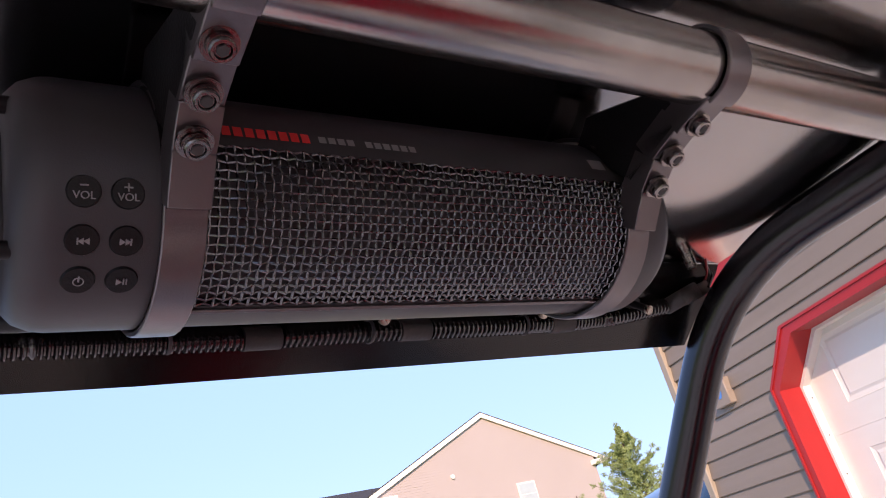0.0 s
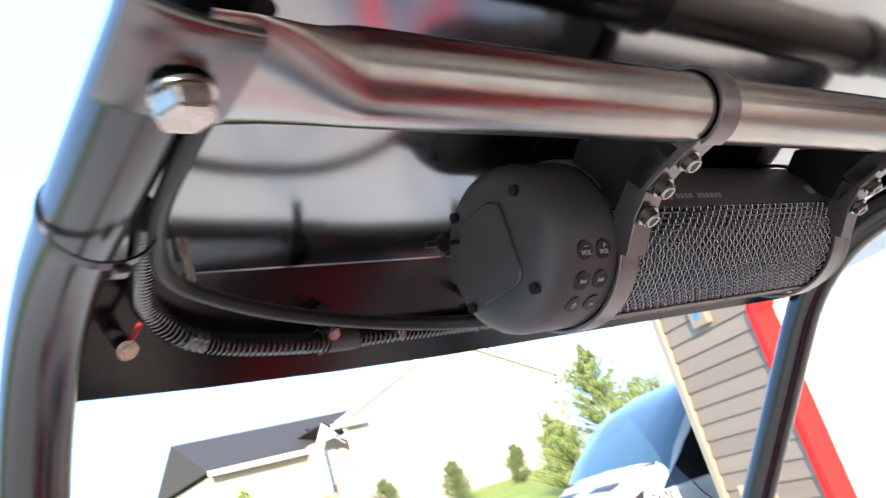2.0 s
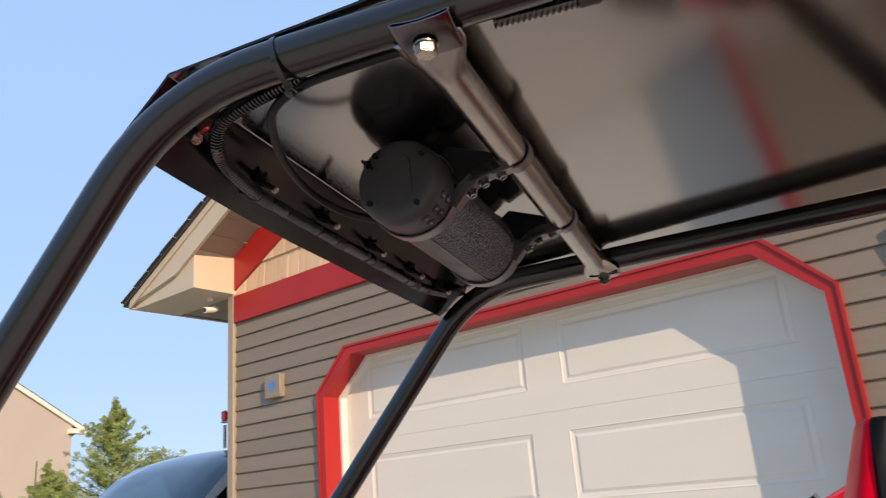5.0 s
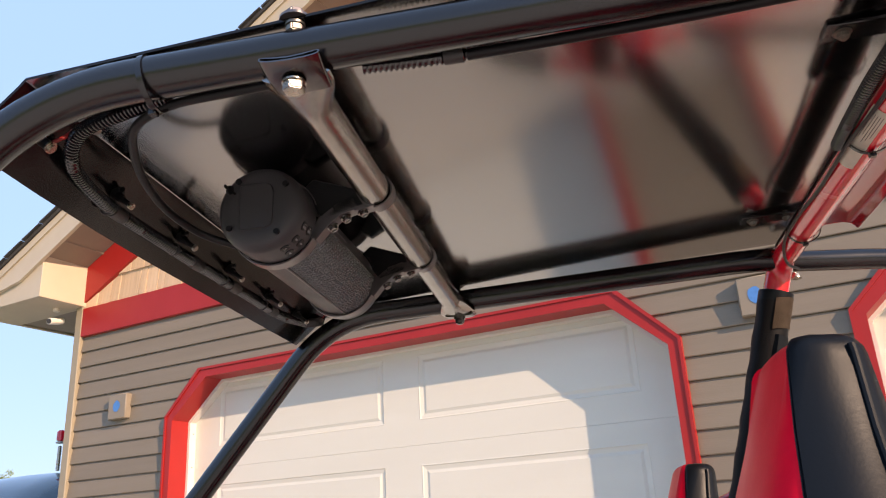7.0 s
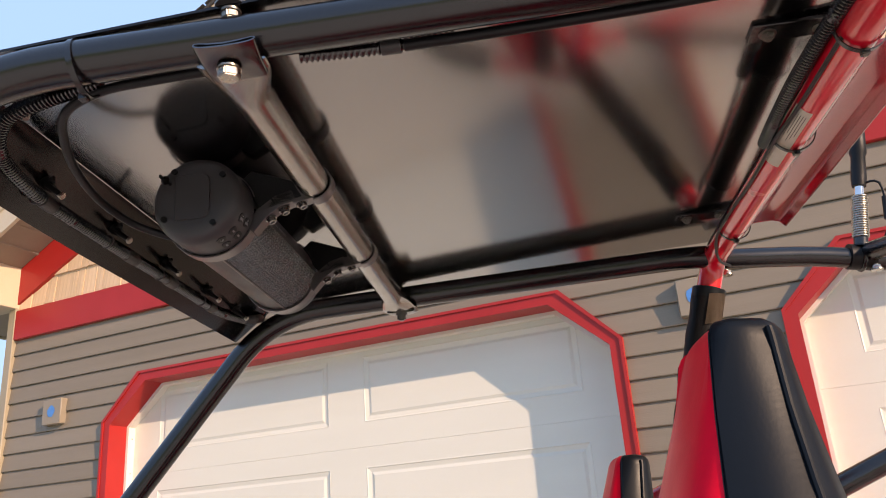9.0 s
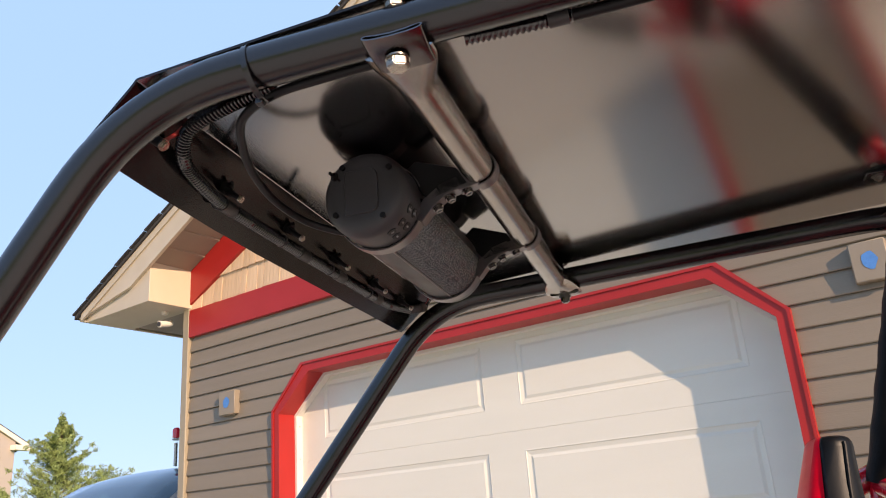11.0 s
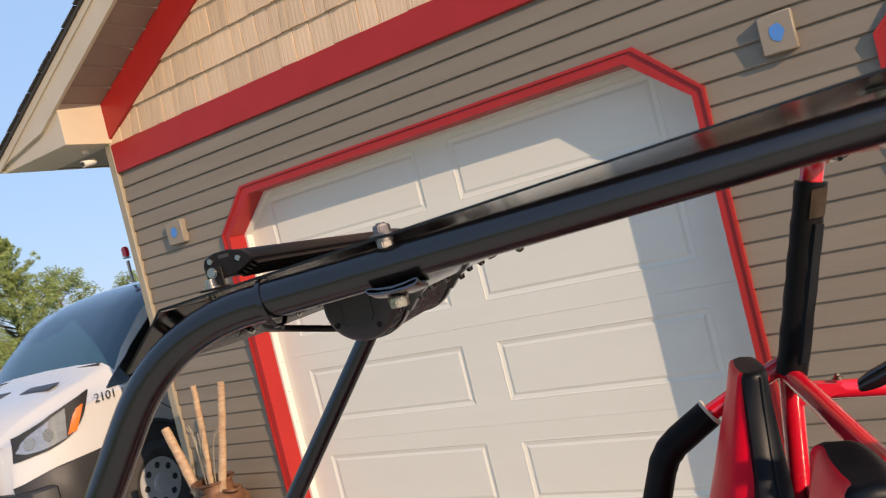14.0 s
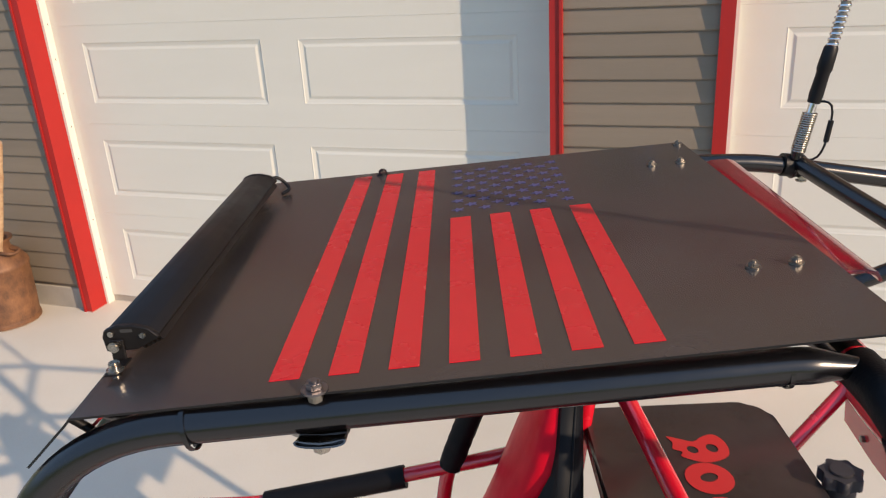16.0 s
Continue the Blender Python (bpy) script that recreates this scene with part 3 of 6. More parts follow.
# roof sheet with its bent front flap and folded ears
def roof_sheet():
    bm = bmesh.new()
    th = 0.0022
    prof = [(u, 0.0) for u in steps(0.478, (-0.2036, 12))] + [(-0.2055, 0.0007), (-0.2105, 0.0060), (-0.254, None)]
    n = len(prof)
    lean = [(0.05, -1)] * (n - 3) + [(0.5, -0.9), (0.8, -0.6), (0.8, -0.6)]
    top, low = [], []
    for i, ((u, drop), (nx, nz)) in enumerate(zip(prof, lean)):
        a, b = (-0.0055, 0.664) if drop is None else (-0.005, 0.679)
        vs = [a + (b - a) * k / 8 for k in range(9)]
        curl = [max(0.0, 1 - v / 0.27) ** 2 for v in vs]      # the near corner of the flap is bent up a little
        row = [Vector((u + 0.003 * k, v, 1.4948 + 0.0080 * k) if drop is None else (u, v, roof_z(u, v) - drop)) for v, k in zip(vs, curl)]
        off = Vector((nx, 0, nz)).normalized() * th
        top.append([bm.verts.new(q) for q in row])
        low.append([bm.verts.new(q + off) for q in row])
    for i in range(n - 1):
        for k in range(8):
            f = bm.faces.new((top[i][k], top[i + 1][k], top[i + 1][k + 1], top[i][k + 1]))
            f.material_index = 1 if i < n - 4 else 2
            f = bm.faces.new((low[i][k + 1], low[i + 1][k + 1], low[i + 1][k], low[i][k]))
            f.material_index = 0 if i < n - 3 else 2
        for e in (0, 8):
            bm.faces.new((top[i][e], low[i][e], low[i + 1][e], top[i + 1][e])).material_index = 2
    for k in range(8):
        for i in (0, n - 1):
            bm.faces.new((top[i][k], top[i][k + 1], low[i][k + 1], low[i][k])).material_index = 2
    return bm


roof_ob = bpart("roof_panel", roof_sheet(), "gloss_black", "black sheet-metal roof with a bent front flap", smooth=8)
roof_ob.data.materials.append(M["roof_top"])
roof_ob.data.materials.append(M["flap_black"])


def on_roof(poly, material, name, label=""):
    bm = bmesh.new()
    lo = [bm.verts.new((u, v, roof_z(u, v) - 0.0002)) for u, v in poly]
    hi = [bm.verts.new((u, v, roof_z(u, v) + 0.0008)) for u, v in poly]
    bm.faces.new(hi)
    for i in range(len(poly)):
        j = (i + 1) % len(poly)
        bm.faces.new((lo[i], lo[j], hi[j], hi[i]))
    return bpart(name, bm, material, label, roof_ob, smooth=0)


for k in range(7):
    u, end = -0.0428 + 0.0509 * k, 0.658 if k < 3 else 0.405
    on_roof([(u, 0.0215), (u + 0.0260, 0.0215), (u + 0.0260, end), (u, end)], "stripe_red", "stripe", "red vinyl flag stripe")
for row in range(9):
    for col in range(6 if row % 2 == 0 else 5):
        u = 0.120 + 0.0182 * row
        v = 0.438 + 0.0395 * (col + (0.0 if row % 2 == 0 else 0.5))
        star = []
        for k in range(10):
            r = 0.0095 if k % 2 == 0 else 0.0040
            a = k * math.tau / 10
            star.append((u - math.cos(a) * r, v + math.sin(a) * r))
        on_roof(star, "star_blue", "star", "dark blue vinyl star")

# roof bolts and the bolts through the rails
bolt_at(0.0, 0.0, (roof_z(0, 0) + 0.001, None), "bracket", 0.0074, 0.0112, "dark flange bolt")
bolt_at(0.0, 0.0, (None, 1.5590), "bolt_dull", 0.0068, 0.0070)
bm = disc((0, -0.001, 1.5124), (0, 0, 1), 0.0084, 0.0014, 20)
disc((0, -0.001, 1.5086), (0, 0, 1), 0.0080, 0.0066, 6, 0.0008, bm=bm)
bpart("bolt", bm, "steel", "steel hex bolt head")
bolt_at(0.0, 0.664, (roof_z(0, 0.664) + 0.001, 1.546), "tube_black", 0.0070, 0.0098, "dark flange bolt")
bolt_at(0.001, 0.656, (None, 1.5070), "saddle_metal", 0.0070, 0.0086)
for nm, u0, v0 in (("near", 0.404, 0.150), ("far", 0.403, 0.556)):
    for du in (0.0, 0.041):
        bolt_at(u0 + du, v0, (roof_z(u0 + du, v0) + 0.001, roof_z(u0 + du, v0) - 0.0065), "bolt_dull", 0.0054, 0.0072)
    bm = box(u0 - 0.014, u0 + 0.062, v0 - 0.012, v0 + 0.012, roof_z(u0, v0) - 0.0065, roof_z(u0, v0) - 0.0025, 0.0008)
    bpart("hoop_bracket", bm, "tube_black", "flat black bracket joining roof and hoop")
bolt_at(0.468, 0.662, (roof_z(0.468, 0.66) + 0.001, roof_z(0.468, 0.66) - 0.006), "bolt_dull", 0.0048, 0.0066)
FN = Vector((0.767, 0, -0.642))                   # inner side of the flap


def on_flap(v, down, out):
    """A place on the flap's inner side: along it from the bend, and proud of it."""
    return Vector((-0.2105, v, 1.5440)) + Vector((-0.642, 0, -0.767)) * down + FN * (0.0022 + out)


for v in (0.144, 0.260, 0.373, 0.488, 0.585):
    base = disc(on_flap(v, 0.025, 0.0030), FN, 0.0062, 0.0060, 16, 0.0006)
    disc(on_flap(v, 0.026, 0.0080), FN, 0.0042, 0.006, 16, 0.0005, bm=base)
    merge(base, sweep([on_flap(v - 0.002, 0.021, 0.004), on_flap(v - 0.003, 0.018, 0.007)], 0.0022, 6))
    bpart("tie_mount", base, "rubber", "black cable tie mount with cut tails")
    bpart("flap_stud", sweep([on_flap(v - 0.003, 0.026, 0.004), on_flap(v - 0.005, 0.026, 0.026)], 0.0027, 10), "rubber", "black screw stud")
    bpart("flap_screw", disc(on_flap(v - 0.0055, 0.026, 0.0275), FN, 0.0034, 0.004, 12, 0.0008), "steel", "small bright screw end")
stud = Vector((-0.2056, 0.0320, 1.5100))
bpart("ground_stud", sweep([stud - FN * 0.0265, stud - FN * 0.003], 0.0042, 12), "rubber", "black stud on the flap")
bm = disc(stud - FN * 0.0015, FN, 0.0050, 0.003, 16, 0.0008)
disc(stud, FN, 0.0032, 0.004, 12, 0.0006, bm=bm)
bpart("ground_screw", bm, "steel", "steel screw with red wire")
bpart("wire_red", sweep(smooth_path([stud - FN * 0.004 + Vector((0, 0.002, 0.003)), (-0.2020, 0.0385, 1.5215), (-0.197, 0.044, 1.531)], 0.004), 0.0016, 8), "wire_red", "thin red wire")

# ---- rear hoop and red frame ----
HR = 0.0165
hoop = rounded([(0.600, -0.170, 0.62), (0.560, -0.150, 1.225), (0.452, -0.050, 1.5435), (0.452, 0.655, 1.5435), (0.352, 0.690, 1.222), (0.270, 0.700, 0.62)], 0.035, 8)
bpart("rear_hoop", sweep(hoop, HR, 24), "red_paint", "gloss red rear roll hoop")
for ptop, pend in (((0.4385, 0.6605, 1.498), (0.3545, 0.687, 1.222)), ((0.4562, -0.0538, 1.5310), (0.5535, -0.144, 1.244))):
    n_pad = 18
    pp = [Vector(ptop).lerp(Vector(pend), i / n_pad) for i in range(n_pad + 1)]
    bpart("hoop_pad", sweep(pp, lambda i, s: 0.0222 + 0.0008 * math.sin(i * 1.9), 20), "foam", "black foam pad laced round the hoop leg")
    flap = sweep([p + Vector((0.0075, -0.012, 0.003)) for p in pp[4:-1]], lambda i, s: 0.0150 + 0.0005 * math.sin(i * 1.3), 4)
    bpart("pad_flap", flap, "vinyl_black", "folded vinyl flap of the pad", smooth=20)
    bpart("pad_cuff", sweep([pp[0] + (pp[0] - pp[1]) * 0.1, pp[1]], 0.0228, 20), "vinyl_black", "vinyl cuff of the pad")
patch = bmesh.new()
rows_ = []
for q in (0.02, 0.06, 0.10, 0.14, 0.17):
    c = Vector((0.437, 0.661, 1.493)).lerp(Vector((0.3545, 0.687, 1.222)), q)
    rows_.append([patch.verts.new(c + Vector((0.0240 * math.cos(radians(w)), 0.0240 * math.sin(radians(w)), 0))) for w in range(-96, 5, 10)])
for p, q in zip(rows_, rows_[1:]):
    for k in range(10):
        patch.faces.new((p[k], p[k + 1], q[k + 1], q[k]))
bmesh.ops.solidify(patch, geom=patch.faces[:], thickness=0.0015)
bpart("pad_patch", patch, "pad_patch", "worn brown patch on the pad")
# added dark strip: stands for the unlit hoop top mirrored in the roof
strip = bmesh.new()
rows_ = [[strip.verts.new((0.452 + r * math.cos(radians(w)), v, 1.5435 + r * math.sin(radians(w)))) for w in range(70, 171, 10) for r in (HR + 0.0004,)] for v in (0.036, 0.25, 0.45, 0.606)]
for p, q in zip(rows_, rows_[1:]):
    for k in range(10):
        strip.faces.new((p[k], p[k + 1], q[k + 1], q[k]))
bmesh.ops.solidify(strip, geom=strip.faces[:], thickness=-0.0012)
bpart("hoop_top_shade", strip, "rubber", "added black strip for the unlit top of the hoop")
bpart("hoop_wrap", sweep(smooth_path([(0.452, 0.030, 1.5435), (0.452, -0.012, 1.5435), (0.4530, -0.036, 1.5385), (0.4562, -0.0538, 1.5290)], 0.006), 0.0188, 20), "foam", "black wrap round the corner of the hoop")
bpart("hoop_brace", sweep([(0.350, 0.700, 1.222), (0.465, 0.0, 1.075), (0.480, -0.10, 1.055)], 0.0150, 20), "red_paint", "red brace sloping across the hoop")
bpart("gusset", prism([(0.352, 1.208), (0.412, 1.196), (0.424, 1.182), (0.356, 1.172)], "y", 0.676, 0.681), "red_paint", "red sheet gusset")
rear = rounded([(0.352, 0.700, 1.190), (0.800, 0.726, 1.122), (0.802, 0.60, 1.10), (0.802, 0.06, 1.10), (0.745, -0.09, 1.120), (0.565, -0.14, 1.180)], 0.05, 8)
bpart("rear_rail", sweep(rear, 0.0145, 20), "red_paint", "red rear rail round the engine bay")
for a, b in (((0.797, 0.675, 1.112), (0.640, 0.590, 1.010)), ((0.775, -0.04, 1.115), (0.640, 0.02, 1.010))):
    bpart("engine_brace", sweep([a, b], 0.013, 16), "red_paint")
bpart("frame_plate", prism([(0.672, 1.096), (0.40, 1.096), (0.40, 1.030), (0.560, 1.035), (0.665, 1.050)], "x", 0.795, 0.799), "red_paint", "red sheet plate under the rear rail")
bpart("bolt", disc((0.792, 0.594, 1.059), (1, 0, 0), 0.0065, 0.006, 6, 0.0006), "bolt_dull", "dull hex bolt")
# black stays from the top of the hoop to the rear
far_stay = rounded([(0.456, 0.668, 1.5450), (0.60, 0.681, 1.538), (1.05, 0.690, 1.452)], 0.05)
near_stay = rounded([(0.462, -0.035, 1.5450), (0.62, -0.03, 1.538), (1.05, -0.01, 1.452)], 0.05)
for st in (far_stay, near_stay):
    bpart("rear_stay", sweep(st, 0.0145, 20), "tube_black", "black stay from the hoop to the rear")
bpart("rear_stay", sweep([(0.668, 0.672, 1.533), (0.712, 0.480, 1.505), (0.80, 0.15, 1.455), (0.83, 0.0, 1.44)], 0.0140, 20), "tube_black", "black cross stay")
low = [(0.432, 0.701, 1.173), (0.468, 0.699, 1.187), (0.56, 0.692, 1.223), (0.95, 0.664, 1.386)]
bpart("rear_stay", sweep(low, lambda i, s: (0.008, 0.0145, 0.0145, 0.0145)[i], 20), "tube_black", "black stay bolted to the rear rail")
bpart("stay_clamp", sweep([(0.642, 0.6815, 1.5315), (0.676, 0.683, 1.5265)], 0.0185, 18), "rubber", "rubber clamp")
for u, v, z in ((0.416, 0.690, 1.200), (0.470, 0.670, 1.520), (0.672, 0.672, 1.506)):
    b = hex_bolt(z, None, 0.0065, 0.0085)
    b.transform(Matrix.Translation((u, v, 0)))
    bpart("bolt", b, "steel", "steel hex bolt")
# side arms with foam sleeves, from the hoop forward and down
for v, s in ((0.700, 1), (-0.105, -1)):
    if s > 0:
        arm = rounded([(0.350, v, 1.236), (0.223, v, 1.179), (0.143, v, 1.130), (0.098, v, 1.020), (0.068, v, 0.940), (0.046, v, 0.80)], 0.035)
        bpart("side_arm", sweep(arm, 0.0145, 18), "red_paint", "red side arm")
        sl = rounded([(0.223, v, 1.179), (0.143, v, 1.130), (0.098, v, 1.020), (0.076, v, 0.960)], 0.030)
        bpart("arm_pad", sweep(sl, lambda i, q: 0.0230 + 0.0006 * math.sin(i * 2.1), 18), "foam", "black foam sleeve on the side arm")
        bpart("pad_end", sweep([(0.2225, v, 1.1787), (0.2262, v, 1.1810)], 0.0238, 18), "label", "pale cut end of the foam")
    bpart("side_rail", sweep(rounded([(0.345, v, 1.015), (0.138, v, 0.971), (-0.30, v, 0.890), (-0.62, v, 0.89)], 0.05), 0.0145, 18), "red_paint", "red side rail")
    bpart("rail_pad", sweep([(-0.012, v, 0.940), (-0.12, v, 0.9205), (-0.29, v, 0.891)], lambda i, q: 0.0225, 18), "foam", "black foam sleeve on the side rail")
# lower frame
for v in (-0.05, 0.71):
    lo = rounded([(-0.72, v * 0.9 + 0.03, 0.95), (-0.60, v, 0.42), (-0.30, v, 0.30), (0.45, v, 0.30), (0.86, v * 0.6 + 0.13, 0.55), (0.86, v * 0.6 + 0.13, 1.13)], 0.08)
    bpart("lower_rail", sweep(lo, 0.0165, 16), "red_paint", "red lower frame tube")
for u, z in ((-0.70, 0.935), (-0.45, 0.32), (0.0, 0.30), (0.45, 0.30)):
    bpart("frame_cross", sweep([(u, -0.04, z), (u, 0.70, z)], 0.0145, 16), "red_paint", "red cross tube")
for u, v, r in ((-0.75, -0.30, 0.22), (-0.75, 0.96, 0.22), (0.80, -0.32, 0.25), (0.80, 0.98, 0.25)):
    s = -1 if v < 0.3 else 1
    w = bpart("wheel", disc((u, v - 0.02 * s, FLOOR + r), (0, 1, 0), r * 0.55, 0.13, 28, 0.01), "tube_black")
    t = ring((0, 0, 0), (0, 1, 0), r * 0.73, r * 0.27, 36, 14)
    t.transform(Matrix.Translation((u, v, FLOOR + r)) @ Matrix.Diagonal((1, 1.35, 1, 1)))
    bpart("tyre", t, "tyre", "black knobbly tyre", w)
    inner = 0.0 if s < 0 else 0.66
    bpart("axle_arm", sweep([(u, v - 0.06 * s, FLOOR + r), (u * 0.85, inner, 0.36)], 0.015, 12), "tube_black", "black axle arm")

# red visor behind the roof
bm = prism([(0.487, 1.5665), (0.500, 1.5705), (0.522, 1.5715), (0.534, 1.5680), (0.5395, 1.5580), (0.5365, 1.5570), (0.5310, 1.5655), (0.5215, 1.5685), (0.500, 1.5675), (0.488, 1.5640)], "y", 0.165, 0.592, 0.0008)
bpart("rear_visor", bm, "red_lens", "clear red acrylic rear visor", smooth=30)
bm = box(0.476, 0.4865, 0.17, 0.585, 1.5560, 1.5675, 0.001)
bpart("visor_mount", bm, "tube_black", "black visor mounting strip")
# engine cover with red lettering shapes
cov = rounded([(0.330, -0.04), (0.680, -0.04), (0.678, 0.738), (0.33, 0.745)], 0.062, 8)
bpart("rear_cover", prism(cov, "z", 1.015, 1.050, 0.010), "roof_top", "black cover behind the seats with red lettering")


def closed(points, n=5):
    """A smooth closed outline through a few points."""
    out, m = [], len(points)
    for i in range(m):
        a, b, c, d = (Vector((*points[(i + k) % m], 0)) for k in (-1, 0, 1, 2))
        for k in range(n):
            q = k / n
            out.append(0.5 * (2 * b + (c - a) * q + (2 * a - 5 * b + 4 * c - d) * q * q + (3 * b - a - 3 * c + d) * q ** 3))
    return out


def painted(outline, holes):
    """A flat painted shape with holes, just proud of the cover."""
    bm = bmesh.new()
    edges = []
    for loop in (outline, *holes):
        vs = [bm.verts.new((p.x, p.y, 1.0513)) for p in loop]
        edges += [bm.edges.new((vs[k - 1], vs[k])) for k in range(len(vs))]
    bmesh.ops.triangle_fill(bm, edges=edges, use_beauty=True)
    for f in bm.faces:
        if f.normal.z < 0:
            f.normal_flip()
    return bm


def oval(cu, cv, a, b, turn=0.0):
    return [Vector((cu + a * math.cos(w) * math.cos(turn) - b * math.sin(w) * math.sin(turn), cv + a * math.cos(w) * math.sin(turn) + b * math.sin(w) * math.cos(turn), 0)) for w in (k * math.tau / 22 for k in range(22))]


EIGHT = [(0.4675, 0.6365), (0.488, 0.6280), (0.5100, 0.6185), (0.530, 0.6320), (0.5510, 0.6360), (0.5640, 0.6120), (0.5610, 0.5790), (0.5400, 0.5620),
         (0.5110, 0.5590), (0.4800, 0.5770), (0.4840, 0.5900), (0.4700, 0.6000), (0.4740, 0.6180)]
bpart("lettering", painted(closed(EIGHT), [oval(0.5030, 0.5950, 0.0085, 0.0110, 0.5), oval(0.5370, 0.5970, 0.0095, 0.0120, 0.3)]), "print_red", "rounded red painted letter shape", smooth=0)
for cv in (0.5170, 0.4290, 0.340):
    bpart("lettering", painted(oval(0.5085, cv, 0.0385, 0.0410, 0.3), [oval(0.5085, cv + 0.002, 0.0150, 0.0110, 0.3)]), "print_red", "rounded red painted letter shape", smooth=0)
bm = disc((0.7100, 0.495, 1.040), (0, 0, 1), 0.026, 0.03, 18, 0.004)
lobes = [(0.7100 + (0.031 + 0.0045 * math.cos(7 * w)) * math.cos(w), 0.495 + (0.031 + 0.0045 * math.cos(7 * w)) * math.sin(w)) for w in (k * math.tau / 70 for k in range(70))]
merge(bm, prism(lobes, "z", 1.050, 1.072, 0.003))
disc((0.7100, 0.495, 1.0735), (0, 0, 1), 0.019, 0.004, 24, 0.001, bm=bm)
bpart("filler_cap", bm, "plastic", "black lobed filler cap")


# ---- seats ----
def seat(v0, top, f0, lean, wrap):
    """A slim bucket seat: red front that wraps its edge, black sides, back and top, piped along the rear edge."""
    st = thing("seat", on_buggy(0.16, v0, 0.30), "red and black vinyl bucket seat with piped edges", "seat", "buggy seats")
    inv = st.matrix_world.inverted() @ BUGGY

    def section(d, g):
        """Half outline at depth d under the top, front middle to rear middle; g shrinks it at the rounded top."""
        w = (0.054 + 0.094 * soft(0.0, 0.27, d)) * (0.80 + 0.20 * g)
        edge = f0 + 0.006 - 0.135 * d
        front = min(edge - 0.001, f0 + 0.006 - 0.345 * d - 0.10 * max(0.0, d - 0.18))
        r = 0.97 - 0.45 * soft(0.11, 0.30, d)              # red centre narrows between the bolsters
        bol = 0.030 * soft(0.13, 0.30, d)
        pipe, rear = f0 + 0.037 - lean * d, f0 + 0.046 + (0.08 - lean) * d
        m = (edge + pipe) / 2
        fold = (0.0012 + 0.0016 * math.exp(-d / 0.03)) * math.sin(d * 75 + v0 * 9)
        mid = edge - (edge - front) * (1 - r) / 0.5 * 0.5
        pts = [(front, 0.0), (front + 0.001, 0.45 * w * r), (front + 0.004, 0.78 * w * r), (front + 0.35 * (mid - front) + 0.003, 0.94 * w * r), (mid - 0.0005 + wrap, r * w),
               (mid - bol + wrap, w * (r + 0.35 * (1 - r))), (edge - 0.8 * bol + wrap, w * (r + 0.75 * (1 - r))), (edge + wrap, w),
               (edge + 0.3 * (pipe - edge), w * 1.06 + fold), (edge + 0.7 * (pipe - edge), w * 1.06 - fold), (pipe, w),
               (pipe + 0.5 * (rear - pipe), w * 0.95), (rear, w * 0.82), (rear + 0.003, 0.4 * w), (rear + 0.004, 0.0)]
        return [(m + (u - m) * (0.35 + 0.65 * g), b) for u, b in pts]

    levels = [(top - 0.43) * (1 - i / 22) + 0.012 * i / 22 for i in range(23)]
    rows = [(section(d, 1.0), top - d) for d in levels]
    for q in (0.25, 0.5, 0.72, 0.88, 1.0):
        rows.append((section(0.012 * (1 - q), math.cos(q * math.pi / 2) ** 0.6), top - 0.012 + 0.012 * math.sin(q * math.pi / 2)))

    def shell(k0, k1, rows=rows):
        bm = bmesh.new()
        for sg in (-1, 1):
            grid = [[bm.verts.new((u, v0 + sg * b, z)) for u, b in sec[k0:k1]] for sec, z in rows]
            for p, q in zip(grid, grid[1:]):
                for k in range(k1 - k0 - 1):
                    bm.faces.new((p[k], p[k + 1], q[k + 1], q[k]))
        bmesh.ops.remove_doubles(bm, verts=bm.verts, dist=0.0003)
        return bm

    body = shell(4, 15)
    merge(body, shell(0, 5, rows[26:]))
    sec, z = rows[-1]
    body.faces.new([body.verts.new((u, v0 + b, z)) for u, b in sec] + [body.verts.new((u, v0 - b, z)) for u, b in sec[-2:0:-1]])
    body.transform(inv)
    back_ob = part("backrest", body, "vinyl_black", st, "black vinyl sides and back", 60)
    fp = shell(0, 5, rows[:27])
    fp.transform(inv)
    part("front_panel", fp, "vinyl_red", back_ob, "red vinyl front panel", 60)
    for s in (-1, 1):
        for k, r in ((10, 0.0021), (4, 0.0004)):
            bm = sweep([(sec[k][0], v0 + s * (sec[k][1] + 0.0006), z) for sec, z in rows[:24]], r, 8)
            bm.transform(inv)
            part("piping" if k == 10 else "seam", bm, "vinyl_black", back_ob, "black piping" if k == 10 else "stitched seam")
    bm = box(-0.21, 0.13, v0 - 0.15, v0 + 0.15, 0.335, 0.43, 0.03, seg=3)
    bm.transform(inv)
    cu = part("cushion", bm, "vinyl_black", st, "black vinyl seat cushion")
    bm = box(-0.19, 0.30, v0 - 0.13, v0 + 0.13, 0.292, 0.335, 0.006)
    bm.transform(inv)
    part("seat_pan", bm, "tube_black", st)
    bm = box(-0.18, 0.10, v0 - 0.085, v0 + 0.085, 0.40, 0.438, 0.016, seg=2)
    bm.transform(inv)
    part("cushion_panel", bm, "vinyl_red", cu, "red vinyl centre panel")
    return st


seat(0.055, 1.311, 0.273, 0.02, 0.0)
seat(0.569, 1.276, 0.257, 0.13, 0.0075)

# ---- sound bar ----
SU, SZ, SR = -0.0985, 1.5060, 0.0413
S0, S1 = 0.1775, 0.4530
bar = thing("sound_bar", on_buggy(SU, (S0 + S1) / 2, SZ), "black cylindrical sound bar with wire mesh grille, clamped to the crossbar", "speaker")
SPK = BUGGY @ Matrix.Translation((-0.0039, -0.0024, 0.0))
SH = bar.matrix_world.inverted() @ SPK


